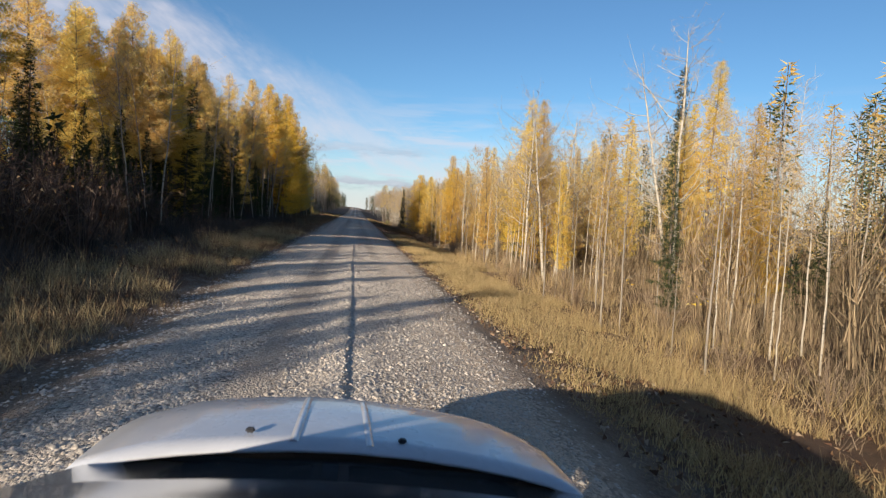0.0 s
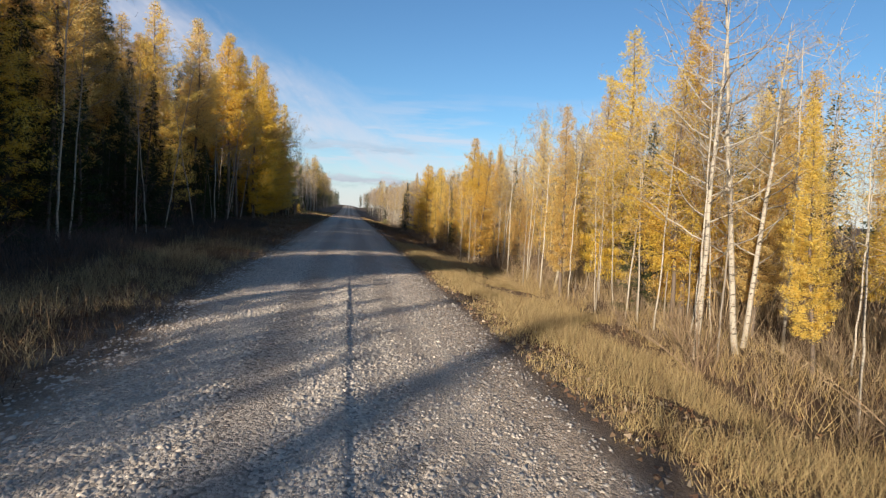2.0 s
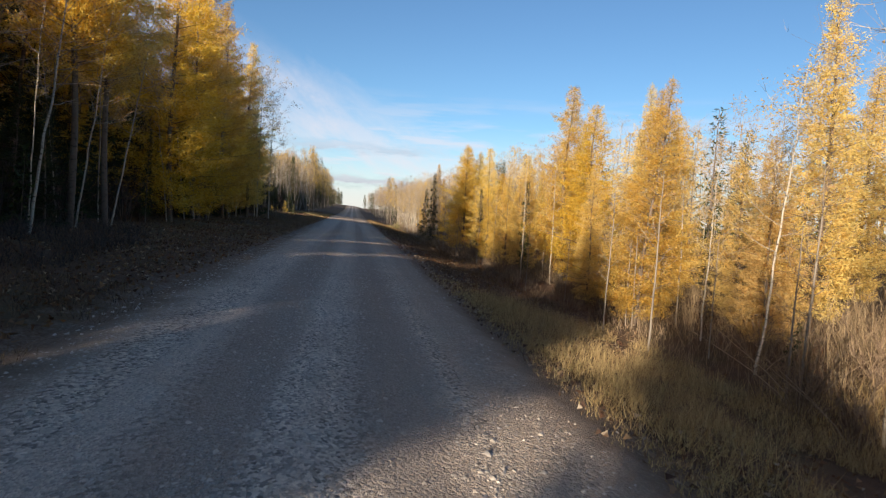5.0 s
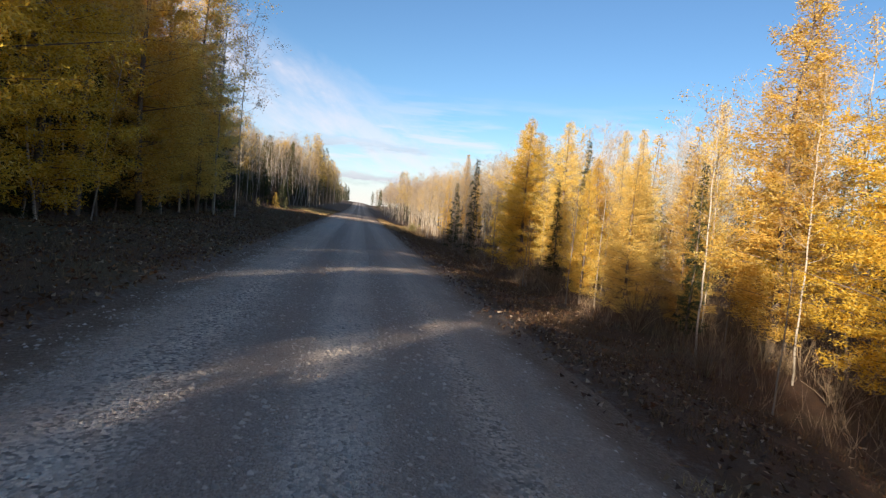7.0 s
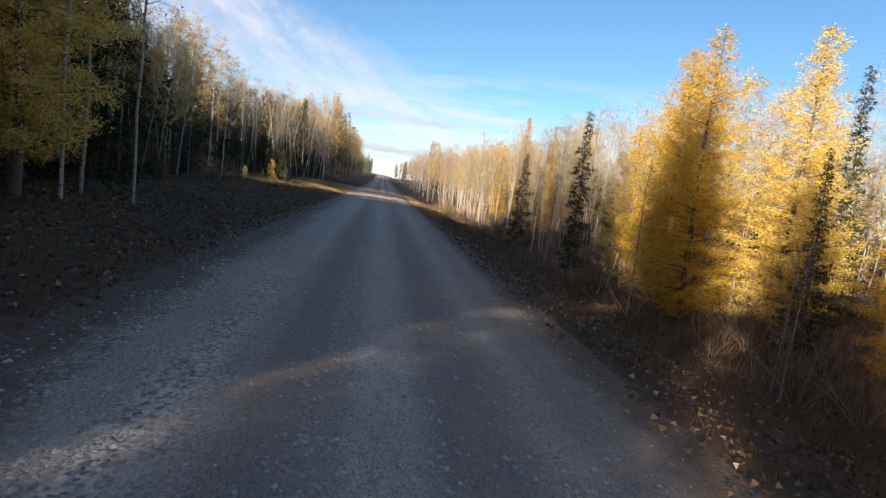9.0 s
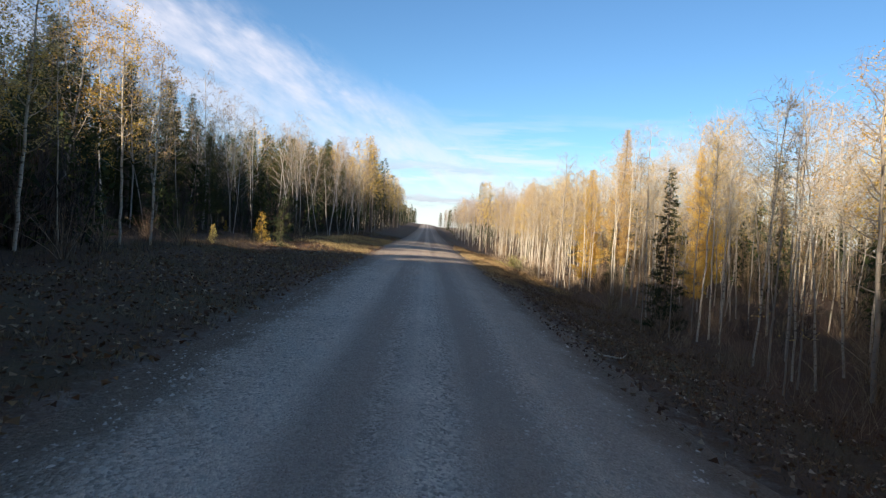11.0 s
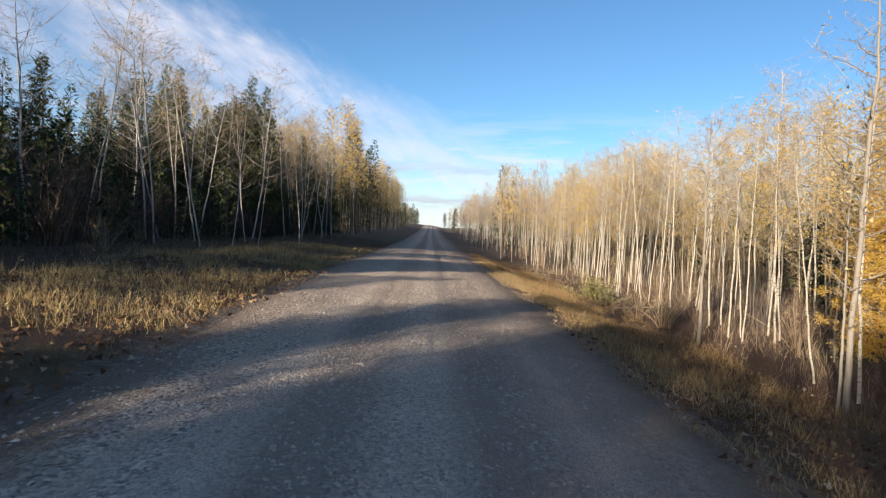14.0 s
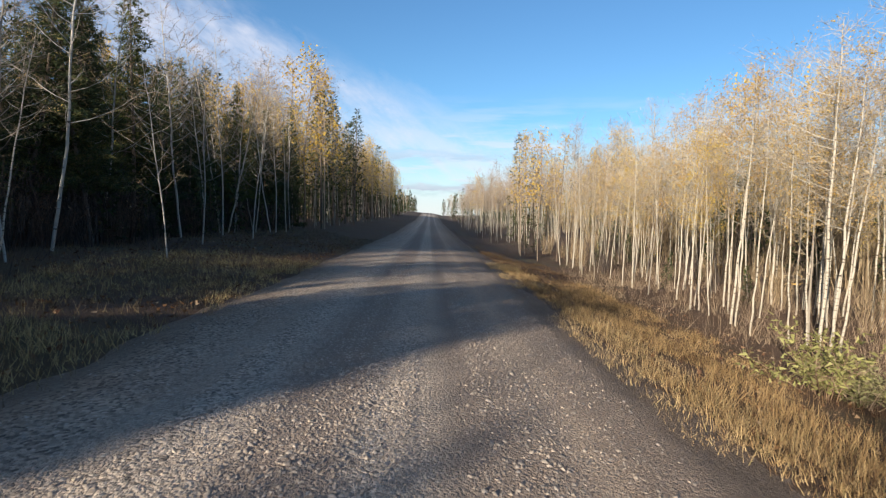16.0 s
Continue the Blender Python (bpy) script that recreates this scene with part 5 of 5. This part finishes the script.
# ---- the car: white, with a ribbed hood; it stands where the drive begins ----
def paint_material():
    m, n, l, bsdf = material("white_car_paint", 0.28)
    dust = noise_node(n, l, 5, 6, 0.65)
    col = ramp(n, l, dust.outputs["Fac"], [(0.3, (0.46, 0.47, 0.50)), (0.7, (0.56, 0.57, 0.60))])
    l.new(col.outputs[0], bsdf.inputs["Base Color"])
    rr = ramp(n, l, dust.outputs["Fac"], [(0.3, (0.38, 0.38, 0.38)), (0.7, (0.2, 0.2, 0.2))])
    l.new(rr.outputs[0], bsdf.inputs["Roughness"])
    bsdf.inputs["Coat Weight"].default_value, bsdf.inputs["Coat Roughness"].default_value = 0.6, 0.05
    return m


def plain(name, colour, rough, metal=0.0):
    m, n, l, bsdf = material(name, rough, metal)
    f = noise_node(n, l, 22, 5)
    c = ramp(n, l, f.outputs["Fac"], [(0.3, tuple(0.8 * v for v in colour)), (0.7, colour)])
    l.new(c.outputs[0], bsdf.inputs["Base Color"])
    return m


PAINT, BLACK, RUBBER = paint_material(), plain("black_plastic", (0.022, 0.022, 0.025), 0.45), plain("tyre_rubber", (0.02, 0.02, 0.02), 0.85)
CHROME, GLASS_DARK = plain("brushed_metal", (0.6, 0.6, 0.62), 0.3, 1.0), plain("dark_glass", (0.08, 0.085, 0.09), 0.06)
LENS = plain("lamp_lens", (0.5, 0.5, 0.5), 0.1)


def loft(name, rows, mat, parent, label="", thick=0.012, smooth=True):
    """A skin through rows of points, given a thickness."""
    bm = bmesh.new()
    grid = [[bm.verts.new(p) for p in row] for row in rows]
    for a, b in zip(grid, grid[1:]):
        for i in range(len(a) - 1):
            bm.faces.new((a[i], a[i + 1], b[i + 1], b[i]))
    bmesh.ops.recalc_face_normals(bm, faces=bm.faces)
    if thick:
        bmesh.ops.solidify(bm, geom=bm.faces[:], thickness=thick)
    me = bpy.data.meshes.new(name)
    bm.to_mesh(me); bm.free()
    me.materials.append(mat)
    if smooth:
        me.shade_smooth()
    ob = new(name, me)
    ob.parent = parent
    return tagged(ob, label)


def block(name, size, at, mat, parent, label="", bevel=0.02, turn=(0, 0, 0)):
    bm = bmesh.new()
    bmesh.ops.create_cube(bm, size=1.0, matrix=Matrix.Diagonal((*size, 1)))
    bmesh.ops.bevel(bm, geom=bm.edges[:], offset=bevel, segments=2, affect="EDGES")
    me = bpy.data.meshes.new(name)
    bm.to_mesh(me); bm.free()
    me.materials.append(mat)
    ob = new(name, me)
    ob.parent, ob.location, ob.rotation_euler = parent, at, [radians(v) for v in turn]
    return tagged(ob, label)


def ring(name, profile, mat, parent, label="", sides=28):
    """A body of revolution about x: profile of (x, radius)."""
    rows = [[(x, r * math.cos(a), r * math.sin(a)) for x, r in profile] for a in [2 * math.pi * i / sides for i in range(sides + 1)]]
    return loft(name, rows, mat, parent, label, 0)


def build_car():
    car = new("car")
    # hood: a crowned skin that rolls down at the front and the flanks
    ys = [1.72, 1.83, 1.96, 2.09, 2.21, 2.32, 2.42, 2.50, 2.56, 2.58]
    drop = [0.0, 0.0, 0.004, 0.010, 0.020, 0.04, 0.075, 0.13, 0.20, 0.27]
    half = [0.735, 0.735, 0.73, 0.72, 0.70, 0.675, 0.645, 0.61, 0.58, 0.56]
    us = [-1.12, -1.06, -0.94, -0.85, -0.7, -0.5, -0.25, 0, 0.25, 0.5, 0.7, 0.85, 0.94, 1.0, 1.06]
    hood = loft("hood", [[(u * h, y - 0.115 * u * u, 0.915 - d - 0.035 * u * u - 0.10 * max(0, abs(u) - 0.82) - (0.10 if u > 1.03 or u < -1.09 else 0))
                         for u in us] for y, d, h in zip(ys, drop, half)], PAINT, car, "white painted hood with a light film of dust")
    for x in (-0.115, 0.125):
        loft("rib", [[(x * (1 - 0.015 * k) - 0.075 + u, 1.76 + 0.07 * k, 0.9135 - float(np.interp(1.76 + 0.07 * k, ys, drop)) + 0.0065 * (1 - (u / 0.014) ** 2)) for u in (-0.014, -0.007, 0, 0.007, 0.014)] for k in range(8)],
             PAINT, hood, "raised crease", 0)
    for x in (-0.245, 0.245):
        block("washer_nozzle", (0.028, 0.022, 0.016), (x - 0.087, 1.81, 0.922), BLACK, hood, "black washer nozzle", 0.005)
    loft("cowl", [[(u, y - 0.12 * (u / 0.75) ** 2, z - 0.03 * (u / 0.75) ** 2) for u in np.linspace(-0.76, 0.76, 13)] for y, z in ((1.79, 0.874), (1.755, 0.868), (1.715, 0.871))], BLACK, car, "black plastic cowl below the windscreen")
    for x, w in ((-0.38, 0.52), (0.26, 0.55)):
        wiper = loft("wiper_arm", [[(x + w * (k - 0.5) * 1.1, 1.712 - 0.12 * ((x + w * (k - 0.5)) / 0.75) ** 2 + dy, 0.869 - 0.035 * ((x + w * (k - 0.5)) / 0.75) ** 2 + dz) for dy, dz in ((-0.012, 0), (0, 0.012), (0.012, 0))] for k in (0, 0.25, 0.5, 0.75, 1.0)], BLACK, car, "black wiper arm")
        block("blade", (w, 0.012, 0.02), (x, 1.685, 0.874), RUBBER, wiper, bevel=0.004)
    loft("windscreen", [[(u * w, y - 0.10 * u * u, z) for u in np.linspace(-1, 1, 13)] for y, z, w in ((1.715, 0.868, 0.74), (1.28, 1.03, 0.69), (0.92, 1.18, 0.66), (0.62, 1.32, 0.62), (0.34, 1.45, 0.58))], GLASS_DARK, car, "dark reflecting windscreen", 0.006)
    loft("roof", [[(u * w, y, z - 0.05 * abs(u) ** 3) for u in np.linspace(-1, 1, 11)] for y, z, w in ((0.36, 1.452, 0.60), (0.2, 1.49, 0.62), (-0.3, 1.515, 0.63), (-1.0, 1.51, 0.63), (-1.7, 1.47, 0.61), (-1.95, 1.42, 0.59))], PAINT, car, "white roof", 0.03)
    for side in (-1, 1):
        loft("body_side", [[(side * x, y, z) for y in (-2.15, -1.5, -0.8, 0.0, 0.8, 1.4)] for x, z in ((0.74, 0.30), (0.80, 0.50), (0.81, 0.66), (0.78, 0.80), (0.745, 0.875))], PAINT, car, "white side panel")
        loft("fender", [[(side * x, y, z - (0.0 if y < 2.3 else 0.10 + 0.05 * (z > 0.8))) for y in (1.4, 1.6, 1.9, 2.2, 2.42)] for x, z in ((0.72, 0.58), (0.765, 0.66), (0.755, 0.74), (0.72, 0.80))], PAINT, car, "white front fender")
        loft("side_window", [[(side * (0.745 - 0.125 * k), y0 + (y1 - y0) * k, 0.90 + 0.53 * k) for k in (0, 0.33, 0.67, 1.0)] for y0, y1 in ((1.22, 0.34), (0.2, 0.1), (-0.9, -0.9), (-2.0, -1.75))], GLASS_DARK, car, "dark side window", 0.008)
        loft("pillar", [[(side * (0.755 - 0.13 * k) + du, 1.42 - 1.06 * k, 0.875 + 0.58 * k + dz) for du, dz in ((-0.03, 0.0), (0, 0.015), (0.03, 0.0))] for k in (0, 0.25, 0.5, 0.75, 1.0)], BLACK, car, "black windscreen pillar")
        mirror = block("mirror", (0.20, 0.10, 0.13), (side * 0.90, 0.98, 0.95), PAINT, car, "white door mirror", 0.03)
        block("mirror_glass", (0.16, 0.008, 0.10), (side * 0.90, 0.925, 0.95), CHROME, mirror, bevel=0.003).parent = car
        block("headlight", (0.26, 0.14, 0.13), (side * 0.52, 2.44, 0.62), LENS, car, "clear headlight", 0.03)
        for y in (1.62, -1.45):
            wheel = new("wheel")
            wheel.parent, wheel.location = car, (side * 0.72, y, 0.335)
            ring("tyre", [(-0.10, 0.22), (-0.105, 0.30), (-0.08, 0.335), (0.08, 0.335), (0.105, 0.30), (0.10, 0.22)], RUBBER, wheel)
            ring("rim", [(-0.03, 0.0), (side * 0.05, 0.05), (side * 0.04, 0.12), (side * 0.06, 0.20), (side * 0.09, 0.222)], CHROME, wheel, "grey metal rim")
    loft("tail", [[(x, y, z) for x in (-0.78, -0.4, 0, 0.4, 0.78)] for y, z in ((-2.2, 0.32), (-2.25, 0.6), (-2.18, 0.9), (-1.95, 1.42))], PAINT, car, "white tailgate")
    loft("bumper", [[(x, 2.60 - 0.18 * (x / 0.8) ** 2 + dy, z) for x in np.linspace(-0.8, 0.8, 9)] for dy, z in ((-0.06, 0.24), (0, 0.32), (0.01, 0.46), (-0.05, 0.56))], PAINT, car, "white front bumper")
    block("grille", (0.72, 0.04, 0.12), (0, 2.50, 0.60), BLACK, car, "black grille", 0.012)
    car.matrix_basis = pose(0.02, -0.02, 0.195, 0, 5.1, 0)
    return tagged(car, "white car with a ribbed hood standing on the gravel road", "car")


build_car()
